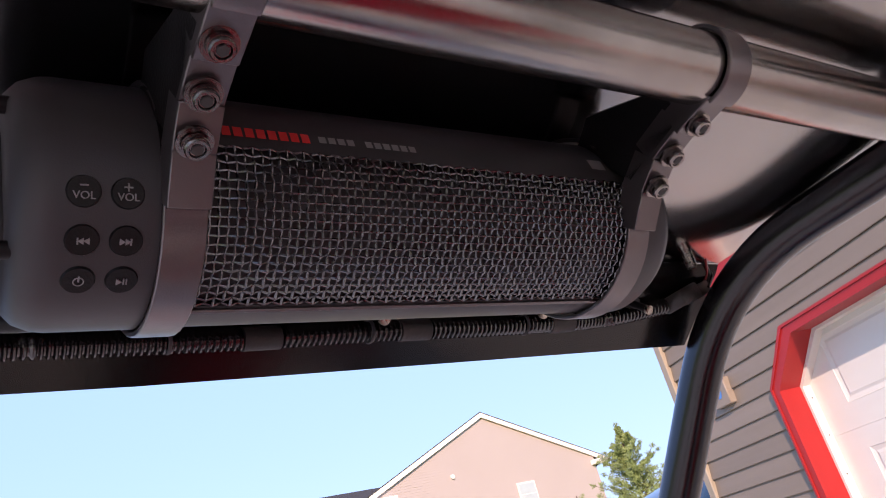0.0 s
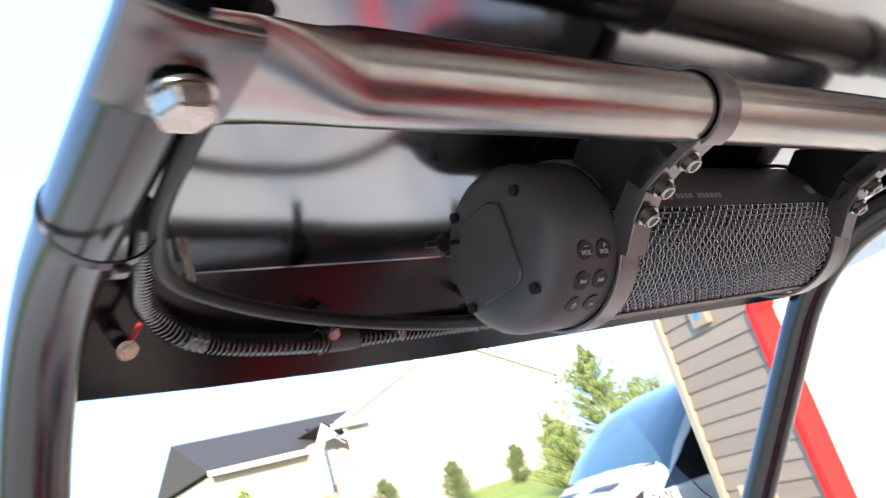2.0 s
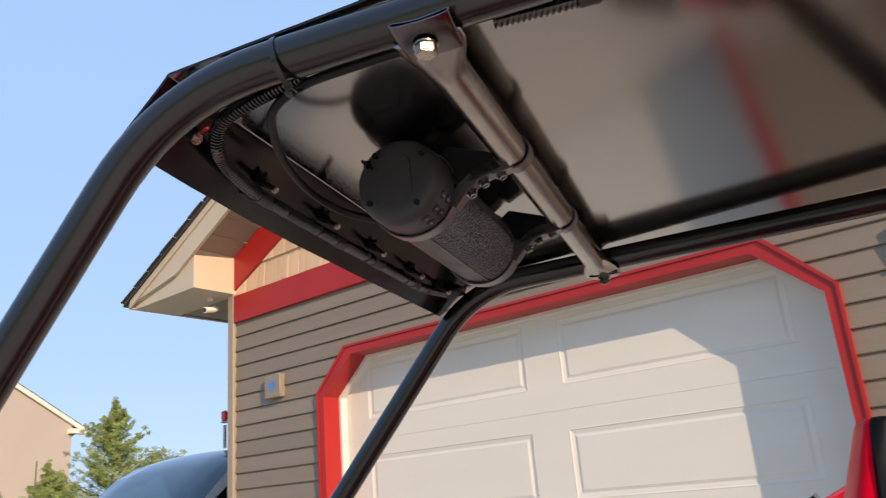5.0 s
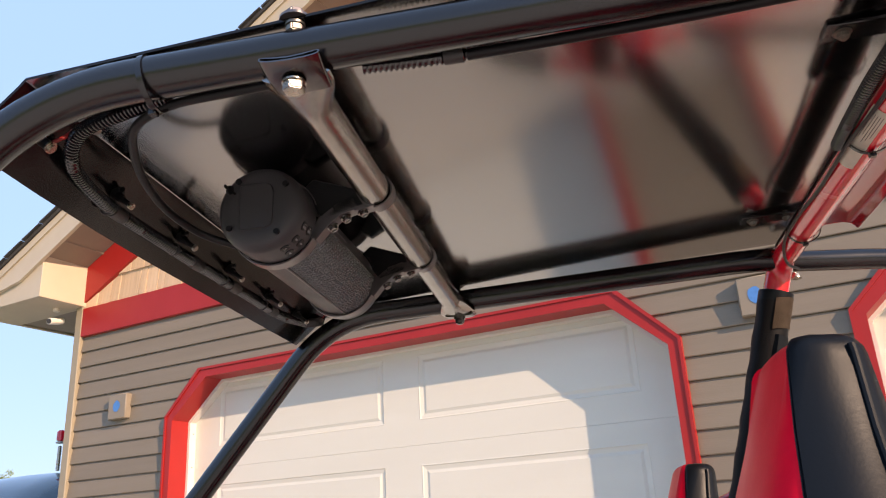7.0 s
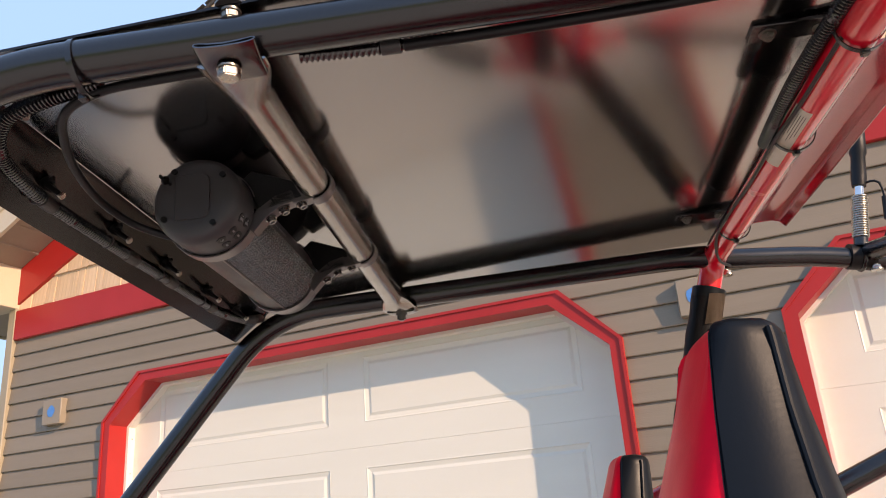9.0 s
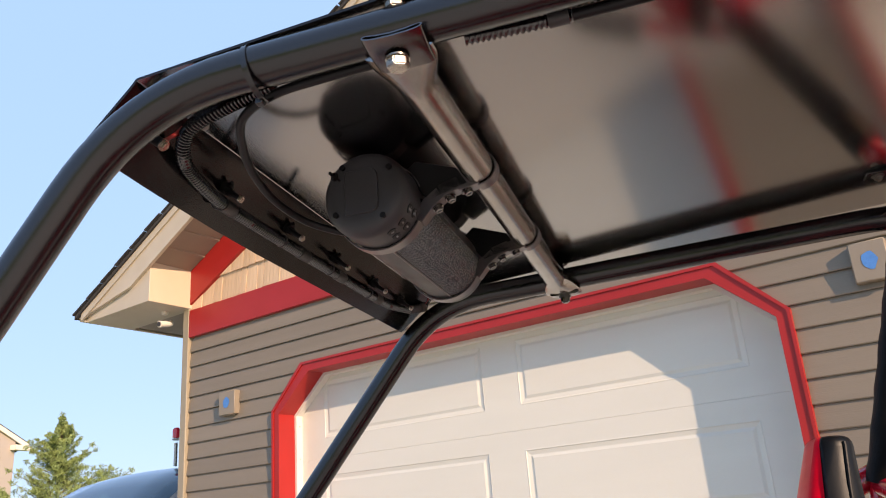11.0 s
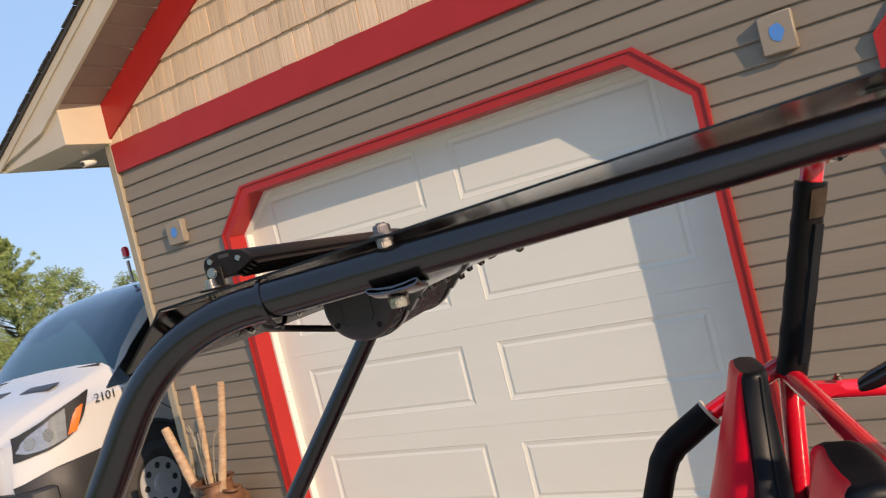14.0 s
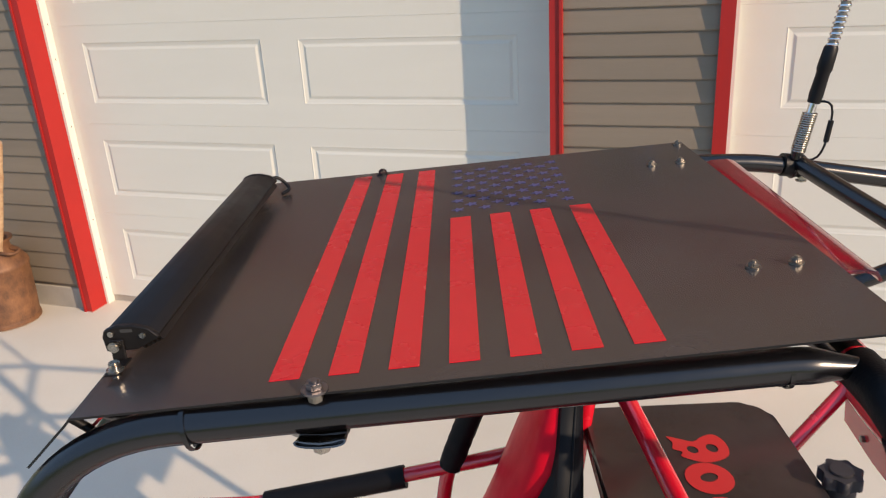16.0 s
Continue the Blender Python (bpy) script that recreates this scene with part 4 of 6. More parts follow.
def spart(name, bm, material, label="", parent=None, smooth=40):
    bm.transform(SH)
    return part(name, bm, material, parent or bar, label, smooth)


def round_at(a, r):
    """A point on the bar's round: 0 degrees to the rear of the buggy, 90 up."""
    return SU + r * math.cos(radians(a)), SZ + r * math.sin(radians(a))


def lathe(stations, n=56, a0=0, a1=360):
    """Rings (v, radius) about the bar's axis."""
    bm = bmesh.new()
    full = a1 - a0 >= 360
    rows = []
    for v, r in stations:
        rows.append([bm.verts.new((round_at(a0 + (a1 - a0) * k / n, r)[0], v, round_at(a0 + (a1 - a0) * k / n, r)[1])) for k in range(n if full else n + 1)])
    for p, q in zip(rows, rows[1:]):
        for k in range(n):
            bm.faces.new((p[k], p[(k + 1) % len(p)], q[(k + 1) % len(p)], q[k]))
    if full:
        bm.faces.new(rows[0][::-1])
        bm.faces.new(rows[-1])
    return bm


spart("body", lathe([(S0 + 0.04, SR - 0.003), (S1 - 0.02, SR - 0.003)]), "plastic", "black inner body")
cap = spart("control_cap", lathe([(S0, 0.026), (S0 + 0.0005, 0.0345), (S0 + 0.004, 0.0385), (S0 + 0.009, SR - 0.0006), (S0 + 0.013, SR), (S0 + 0.040, SR), (S0 + 0.041, SR - 0.001)]), "plastic", "grey-black end cap with rubber control buttons")
dish = rounded([(SU - 0.0170, SZ - 0.0215), (SU + 0.0150, SZ - 0.0215), (SU + 0.0150, SZ + 0.0215), (SU - 0.0170, SZ + 0.0215)], 0.0085, 6)
spart("end_dish", prism(dish, "y", S0 - 0.0018, S0 + 0.001, 0.0008), "plastic", "raised black end pad", cap)
for a in (35, 125, 215, 305):
    u, z = round_at(a, 0.0325)
    spart("cap_screw", disc((u, S0 - 0.0002, z), (0, 1, 0), 0.0028, 0.003, 12), "rubber", "recessed black screw", cap)
spart("end_cap", lathe([(S1 - 0.024, SR - 0.0004), (S1 - 0.010, SR), (S1 - 0.003, SR - 0.004), (S1, 0.030)]), "plastic", "black end cap")
# plain strip that carries the makers' marks, along the top front of the grille
spart("name_strip", lathe([(S0 + 0.041, SR - 0.0004), (S1 - 0.024, SR - 0.0004)], 20, 1.5, 150), "plastic", "plain black strip above the grille")
spart("bottom_strip", lathe([(S0 + 0.041, SR - 0.0004), (S1 - 0.024, SR - 0.0004)], 12, 236, 280), "plastic", "black strip under the grille")
spart("grille_edge", sweep([(round_at(-83, SR + 0.0003)[0], S0 + 0.043, round_at(-83, SR + 0.0003)[1]), (round_at(-83, SR + 0.0003)[0], S1 - 0.026, round_at(-83, SR + 0.0003)[1])], 0.0008, 8), "bracket", "thin grille edge")


def weave():
    """Woven wire: hoops round the bar and long wires, each passing over and under."""
    bm = bmesh.new()
    pitch, amp, wire, nn = 0.0030, 0.00060, 0.00048, 5
    rb = SR - 0.0006
    step = pitch / rb
    na = int((1.0 + 80) / math.degrees(step))
    nv = int((S1 - S0 - 0.066) / pitch)
    va = S0 + 0.0425
    for i in range(na + 1):                   # long wires
        a = radians(1.0) - i * step
        pts = []
        for j in range(nv * 2 + 1):
            r = rb + amp * math.cos(math.pi * (j / 2)) * (1 if i % 2 else -1) if j % 2 == 0 else rb
            pts.append((SU + r * math.cos(a), va + j * pitch / 2, SZ + r * math.sin(a)))
        sweep(pts, wire, nn, bm, cap=False)
    for j in range(nv + 1):                   # hoops
        pts = []
        for i in range(na * 2 + 1):
            r = rb - amp * math.cos(math.pi * (i / 2)) * (-1 if j % 2 else 1) if i % 2 == 0 else rb
            a = radians(1.0) - i * step / 2
            pts.append((SU + r * math.cos(a), va + j * pitch, SZ + r * math.sin(a)))
        sweep(pts, wire, nn, bm, cap=False)
    return bm


spart("grille", weave(), "mesh", "woven black steel wire grille", smooth=60)


def onto_bar(bm, a, v, r=SR, turn=0):
    """Lay flat lettering (x right, y up) on the round at angle a."""
    for q in bm.verts:
        aa = radians(a) + q.co.y / r
        rr = r + q.co.z
        q.co = Vector((SU + rr * math.cos(aa), v + q.co.x, SZ + rr * math.sin(aa)))
    return bm


def grid_bar(w, h, n=6):
    bm = bmesh.new()
    rows = [[bm.verts.new((w * (i / n - 0.5), y, 0.0004)) for y in (-h / 2, 0, h / 2)] for i in range(n + 1)]
    for p, q in zip(rows, rows[1:]):
        for k in (0, 1):
            bm.faces.new((p[k], q[k], q[k + 1], p[k + 1]))
    return bm


# maker's marks as plain bars
for k in range(8):
    spart("mark", onto_bar(grid_bar(0.0030, 0.0042, 2), 9.3, 0.2390 + k * 0.0040), "print_red", "plain red bar in place of a name")
for k in range(11):
    if k != 4:
        spart("mark", onto_bar(grid_bar(0.0028, 0.0030, 2), 9.6, 0.2735 + k * 0.0037), "print_grey", "plain grey bar in place of a name")
spart("mark", onto_bar(grid_bar(0.0085, 0.0060, 2), 13.5, 0.4085), "print_grey", "plain grey badge")
# control buttons
for row, (a, keys) in enumerate(((-24.8, ("minus", "plus")), (-44.4, ("back", "next")), (-62.2, ("power", "play")))):
    for col in (0, 1):
        v = 0.1957 + 0.0120 * col
        bm = bmesh.new()
        bmesh.ops.create_cone(bm, cap_ends=True, segments=28, radius1=0.0049, radius2=0.0044, depth=0.0010)
        b = spart("button", onto_bar(bm, a, v, SR + 0.0003), "rubber", "round rubber button", cap)
        marks = []
        key = keys[col]
        if row == 0:
            marks.append((text_mesh("VOL", 0.0032), (0, -0.0013)))
            marks.append((box(-0.0012, 0.0012, -0.0002, 0.0002, -0.0003, 0.0003), (0, 0.0017)))
            if key == "plus":
                marks.append((box(-0.0002, 0.0002, -0.0012, 0.0012, -0.0003, 0.0003), (0, 0.0017)))
        else:
            def tri(x, s):
                return prism([(x, -0.0010), (x, 0.0010), (x + s * 0.0016, 0)], "z", -0.0003, 0.0003)
            if key in ("next", "back"):
                s = 1 if key == "next" else -1
                marks += [(tri(-0.0019 * s, s), (0, 0)), (tri(-0.0003 * s, s), (0, 0)), (box(0.0013 * s - 0.0002, 0.0013 * s + 0.0002, -0.001, 0.001, -0.0003, 0.0003), (0, 0))]
            elif key == "play":
                marks += [(tri(-0.0016, 1), (0, 0)), (box(0.0003, 0.0006, -0.001, 0.001, -0.0003, 0.0003), (0, 0)), (box(0.0011, 0.0014, -0.001, 0.001, -0.0003, 0.0003), (0, 0))]
            else:
                marks += [(ring((0, 0, 0), (0, 0, 1), 0.0014, 0.0002, 20, 5), (0, 0)), (box(-0.0002, 0.0002, 0.0, 0.0019, -0.0003, 0.0003), (0, 0))]
        tot = bmesh.new()
        for mbm, (dx, dy) in marks:
            merge(tot, mbm, Matrix.Translation((dx, dy, 0)))
        spart("symbol", onto_bar(tot, a, v, SR + 0.00105), "print_grey", "pale grey button symbol", b, 0)


# rubber plug tab hanging off the end cap
tab = sweep([(-0.121, 0.1790, 1.5215), (-0.121, 0.1705, 1.5210)], 0.0014, 8)
disc((-0.121, 0.1675, 1.5208), (0.9, 0, -0.45), 0.0042, 0.0030, 18, 0.0006, bm=tab)
merge(tab, box(-0.1222, -0.1198, 0.1570, 0.1640, 1.5190, 1.5222, 0.0006))
spart("plug_tab", tab, "rubber", "small black rubber plug tab")


# clamps: a strap round the bar, a strap round the crossbar, and the links between
def strap(cu, cz, r, thick, v, wide, a0, a1, n=40):
    bm = bmesh.new()
    rows = []
    for k in range(n + 1):
        a = radians(a0 + (a1 - a0) * k / n)
        rows.append([bm.verts.new((cu + rr * math.cos(a), v + vv, cz + rr * math.sin(a))) for rr, vv in ((r, -wide / 2), (r + thick, -wide / 2), (r + thick, wide / 2), (r, wide / 2))])
    for p, q in zip(rows, rows[1:]):
        for k in range(4):
            bm.faces.new((p[k], p[(k + 1) % 4], q[(k + 1) % 4], q[k]))
    bm.faces.new(rows[0])
    bm.faces.new(rows[-1][::-1])
    bmesh.ops.recalc_face_normals(bm, faces=bm.faces)
    bmesh.ops.bevel(bm, geom=[e for e in bm.edges if len(e.link_faces) == 2 and e.calc_face_angle(0) > 1.2], offset=0.0004, segments=1, affect="EDGES")
    return bm


for v in (0.2240, 0.4230):
    clamp = thing("speaker_clamp", on_buggy(-0.05, v, 1.50), "black metal clamp with socket screws, holding the speaker to the crossbar", "clamp", "speaker clamps")
    CH = clamp.matrix_world.inverted() @ SPK

    def cpart(name, bm, material, label="", smooth=40):
        bm.transform(CH)
        return part(name, bm, material, clamp, label, smooth)

    W = 0.0135
    cpart("speaker_strap", strap(SU, SZ, SR + 0.0008, 0.0020, v, W, -14, -345), "bracket", "black strap round the speaker")
    cpart("tube_strap", strap(-0.0001, CZ, CR + 0.0006, 0.0020, v, W, -93, 212), "bracket", "black strap round the crossbar")
    # link plates facing down to the rear, stepped where they overlap
    pts = ((-0.0010, 1.5105), (-0.0185, 1.5075), (-0.0355, 1.5030), (-0.0480, 1.4945), (-0.0575, 1.4840))
    for (ua, za), (ub, zb), off in zip(pts, pts[1:], (0.0006, -0.0010, 0.0004, 0.0012)):
        d = Vector((ub - ua, 0, zb - za)).normalized()
        nn = Vector((-d.z, 0, d.x)) * (1 if d.x < 0 else -1)
        nn = nn if nn.z < 0 else -nn
        bm = bmesh.new()
        q = []
        for e in (0, 0.0125):
            for (uu, zz, s) in ((ua, za, -0.0015), (ub, zb, 0.0015)):
                for vv in (-W / 2, W / 2):
                    p = Vector((uu, v + vv, zz)) + d * s + nn * off - nn * e
                    q.append(bm.verts.new(p))
        for fa in ((0, 1, 3, 2), (4, 6, 7, 5), (0, 2, 6, 4), (1, 5, 7, 3), (0, 4, 5, 1), (2, 3, 7, 6)):
            bm.faces.new([q[i] for i in fa])
        bmesh.ops.recalc_face_normals(bm, faces=bm.faces)
        bmesh.ops.bevel(bm, geom=bm.edges[:], offset=0.0004, segments=1, affect="EDGES")
        cpart("link_plate", bm, "bracket")
    # back half of the saddle, a black wedge above the links
    cpart("saddle_block", prism([(-0.010, 1.512), (-0.050, 1.502), (-0.072, 1.535), (-0.060, 1.545), (-0.020, 1.530)], "y", v - W / 2, v + W / 2, 0.001), "rubber", "black wedge of the clamp")
    for us, zs in ((-0.0130, 1.5085), (-0.0300, 1.5045), (-0.0430, 1.4970)):
        n_ = Vector((0.36, 0, -0.93))
        c0 = Vector((us, v - 0.001, zs))
        bm = disc(c0 + n_ * 0.0012, n_, 0.0056, 0.0018, 20, 0.0003)
        disc(c0 + n_ * 0.0035, n_, 0.0042, 0.0030, 20, 0.0006, bm=bm)
        ring(c0 + n_ * 0.0050, n_, 0.0030, 0.0008, 20, 6, bm=bm)
        cpart("socket_screw", bm, "screw_dark", "dark polished socket-head screw")
        cpart("hex_socket", disc(c0 + n_ * 0.0053, n_, 0.0019, 0.0006, 6), "ink", "dark hex socket")

# ---- wiring ----
def corrugated(r):
    return lambda i, s: r * (1.10 if i % 4 < 2 else 0.80)


LOOM = [(-0.105, 0.020, 1.5300), (-0.150, 0.028, 1.5280), (-0.190, 0.040, 1.5235), (-0.214, 0.070, 1.5130), (-0.226, 0.130, 1.5080), (-0.231, 0.20, 1.5085), (-0.2305, 0.29, 1.5075), (-0.232, 0.38, 1.5090), (-0.2305, 0.47, 1.5080), (-0.232, 0.56, 1.5105), (-0.222, 0.622, 1.5150)]
loom = thing("wire_loom", on_buggy(-0.22, 0.3, 1.505), "black corrugated wire loom taped along the roof flap", "cable")
LH = loom.matrix_world.inverted() @ BUGGY


def lpart(name, bm, material, label="", parent=None):
    bm.transform(LH)
    return part(name, bm, material, parent or loom, label, 60)


lp = smooth_path(LOOM, 0.00085)
lpart("loom_tube", sweep(lp, corrugated(0.0056), 14), "loom", "black corrugated tube")
for a in (0.30, 0.52, 0.66, 0.83):
    i = int(a * len(lp))
    lpart("tape_wrap", sweep(lp[i:i + 26:2], 0.0066, 14), "tape", "worn black tape wrap")
bm = box(-0.010, 0.010, -0.013, 0.013, -0.006, 0.006, 0.0015)
bm.transform(Matrix.Translation((-0.214, 0.632, 1.5175)) @ Matrix.Rotation(radians(18), 4, "X"))
lpart("connector", bm, "tape", "grey plug connector")
bm = box(-0.006, 0.006, -0.012, 0.012, -0.005, 0.005, 0.001)
bm.transform(Matrix.Translation((-0.214, 0.652, 1.522)) @ Matrix.Rotation(radians(18), 4, "X"))
lpart("connector", bm, "plastic", "black plug connector")
for k in range(3):
    lpart("wire", sweep(smooth_path([(-0.216 + 0.004 * k, 0.66, 1.523), (-0.21, 0.668 + 0.003 * k, 1.536), (-0.196 - 0.003 * k, 0.655, 1.544)], 0.004), 0.0012, 8), "wire_red" if k == 0 else "rubber", "thin wire")
for v in (0.142, 0.258, 0.371, 0.486):
    lpart("zip_tie", ring((-0.2300, v, 1.5085), (0, 1, 0), 0.0064, 0.0010, 20, 6), "plastic", "black cable tie")

CABLE = [(0.02, 0.016, 1.5265), (-0.06, 0.016, 1.5240), (-0.105, 0.022, 1.5245), (-0.138, 0.034, 1.5190), (-0.156, 0.062, 1.5130), (-0.169, 0.100, 1.5070), (-0.174, 0.145, 1.5000), (-0.163, 0.182, 1.4910), (-0.140, 0.200, 1.4830), (-0.128, 0.2055, 1.4815)]
solo("power_cable", sweep(smooth_path(CABLE, 0.004), 0.0036, 14), "rubber", "black rubber power cable looping to the speaker", "cable").matrix_world = BUGGY
LOOM2 = [(0.040, 0.0285, 1.5360), (0.09, 0.0345, 1.5380), (0.152, 0.0345, 1.5380)]
CORD2 = [(0.115, 0.0315, 1.5350), (0.16, 0.0315, 1.5355), (0.21, 0.0325, 1.5375), (0.28, 0.0335, 1.5405), (0.36, 0.0345, 1.5450), (0.425, 0.038, 1.5490)]
lo2 = thing("roof_loom", on_buggy(0.1, 0.03, 1.53), "black corrugated loom along the roof rail and hoop", "cable")
L2 = lo2.matrix_world.inverted() @ BUGGY
q2 = smooth_path(LOOM2, 0.0010)
b2 = sweep(q2, corrugated(0.0048), 12)
b2.transform(L2)
part("loom_tube", b2, "loom", lo2, smooth=60)
for pts, rad, nm, ma in ((CORD2, 0.0042, "cord", "rubber"), ([(0.098, 0.0345, 1.5380), (0.112, 0.0345, 1.5380)], 0.0060, "tape_wrap", "tape")):
    b2 = sweep(smooth_path(pts, 0.006), rad, 12)
    b2.transform(L2)
    part(nm, b2, ma, lo2, smooth=60)
hp = smooth_path([(0.436, 0.035, 1.5480), (0.431, 0.09, 1.5490), (0.427, 0.17, 1.5470), (0.427, 0.24, 1.5440), (0.4285, 0.286, 1.5420)], 0.0009)
b3 = sweep(hp, corrugated(0.0062), 14)
b3.transform(L2)
part("loom_tube", b3, "loom", lo2, smooth=60)
b4 = sweep(smooth_path([(0.436, 0.10, 1.5360), (0.4345, 0.20, 1.5345), (0.4320, 0.272, 1.5355), (0.4345, 0.38, 1.5370), (0.4335, 0.47, 1.5400), (0.4325, 0.535, 1.5370), (0.440, 0.585, 1.5310), (0.452, 0.620, 1.5262), (0.47, 0.645, 1.5260)], 0.005), 0.0019, 8)
b4.transform(L2)
part("wire", b4, "tape", lo2, "thin grey wire")


def strap_band(c, axis, r, wide=0.0042, thick=0.0011, n=40):
    """A flat closed band of a given width round an axis."""
    bm = bmesh.new()
    prof = ((r - thick / 2, -wide / 2), (r + thick / 2, -wide / 2), (r + thick / 2, wide / 2), (r - thick / 2, wide / 2))
    rings = [[bm.verts.new((rr * math.cos(k * math.tau / n), rr * math.sin(k * math.tau / n), h)) for rr, h in prof] for k in range(n)]
    for k in range(n):
        p, q = rings[k], rings[(k + 1) % n]
        for j in range(4):
            bm.faces.new((p[j], p[(j + 1) % 4], q[(j + 1) % 4], q[j]))
    bm.transform(Matrix.Translation(c) @ Vector(axis).to_track_quat("Z", "Y").to_matrix().to_4x4())
    return bm


def tie(name, c, axis, r, label):
    t = thing(name, on_buggy(*c), label, "cable tie", "cable ties on the cage")
    T = t.matrix_world.inverted() @ BUGGY
    bm = strap_band(c, axis, r)
    bm.transform(T)
    part("band", bm, "tube_black", t)
    h = box(-0.003, 0.003, -0.003, 0.003, -0.0025, 0.0025, 0.0006)
    h.transform(Matrix.Translation(Vector(c) + Vector((0, 0.004, -r))))
    h.transform(T)
    part("tie_head", h, "tube_black", t)


tie("cable_tie", (-0.108, 0.0035, 1.5322), (1, 0.04, 0.16), 0.0207, "black cable tie round the roof rail")
tie("cable_tie", (0.386, 0.0185, 1.5525), (1, 0.04, 0.04), 0.0166, "black cable tie round the roof rail")
tie("cable_tie", (0.452, 0.10, 1.5435), (0, 1, 0.1), 0.0195, "black cable tie round the red hoop")
tie("cable_tie", (0.452, 0.272, 1.5435), (0.12, 1, 0), 0.0195, "black cable tie round the red hoop")
tie("cable_tie", (0.452, 0.525, 1.5435), (0.1, 1, 0), 0.0195, "black cable tie round the red hoop")
# warning label on the hoop
lab = thing("warning_label", on_buggy(0.452, 0.26, 1.5435), "small pale warning label with fine print on the hoop", "label")
LL = lab.matrix_world.inverted() @ BUGGY
bm = bmesh.new()
rows = []
for i in range(7):
    a = radians(190 + i * 10)
    rows.append([bm.verts.new((0.452 + (HR + 0.0004) * math.cos(a), v, 1.5435 + (HR + 0.0004) * math.sin(a))) for v in (0.205, 0.208, 0.312, 0.315)])
for p, q in zip(rows, rows[1:]):
    for k in range(3):
        bm.faces.new((p[k], p[k + 1], q[k + 1], q[k]))
bm.transform(LL)
part("label_film", bm, "label", lab, "pale label film")
for i in range(6):
    a = radians(199 + i * 8.0)
    bm = bmesh.new()
    pr = [(0.452 + (HR + 0.0007) * math.cos(a + d), 1.5435 + (HR + 0.0007) * math.sin(a + d)) for d in (-0.016, 0.016)]
    va, vb = 0.213, 0.262 - 0.006 * (i % 3)
    bm.faces.new([bm.verts.new(c) for c in ((pr[0][0], va, pr[0][1]), (pr[0][0], vb, pr[0][1]), (pr[1][0], vb, pr[1][1]), (pr[1][0], va, pr[1][1]))])
    bm.transform(LL)
    part("print_line", bm, "tape", lab, "unreadable line of fine print")

# ---- light bar on the roof ----
lb = thing("light_bar", on_buggy(-0.18, 0.34, roof_z(-0.18)), "long black aluminium LED light bar bolted on the roof front", "light bar")
BH = lb.matrix_world.inverted() @ BUGGY


def lbpart(name, bm, material, label="", smooth=35):
    for q in bm.verts:
        q.co.z -= 0.0076 * (q.co.y - 0.08)
    bm.transform(BH)
    return part(name, bm, material, lb, label, smooth)


RZ = roof_z(-0.18, 0.08) + 0.003
DOME = [(-0.0235 + 0.0, 0.012), (-0.0250, 0.030), (-0.0225, 0.0385), (-0.012, 0.0435), (0.002, 0.0440), (0.016, 0.0395), (0.0245, 0.0300), (0.0245, 0.0265), (0.004, 0.0130)]
dome = [(a, 0.0100 + (b - 0.012) * 0.76) for a, b in DOME]
lbpart("housing", prism([(-0.182 + a, RZ + b) for a, b in dome], "y", 0.090, 0.597, 0.0012), "bar_black", "rounded black housing", 50)
for k in range(5):
    s = k / 4
    a, b = 0.0235 - 0.018 * s, 0.0205 - 0.0085 * s
    lbpart("fin", prism([(-0.182 + a - 0.001, RZ + b - 0.0002), (-0.182 + a + 0.0040, RZ + b - 0.0042), (-0.182 + a + 0.0028, RZ + b - 0.0054), (-0.182 + a - 0.0026, RZ + b - 0.0014)], "y", 0.092, 0.595), "bar_black", "cooling fin", 0)
lbpart("lens", prism([(-0.182 - 0.0268, RZ + 0.013), (-0.182 - 0.0280, RZ + 0.024), (-0.182 - 0.0238, RZ + 0.024), (-0.182 - 0.0238, RZ + 0.013)], "y", 0.095, 0.592), "van_glass", "clear lens")
capo = [(a * 1.05, 0.0220 + (b - 0.0220) * 1.06) for a, b in dome]
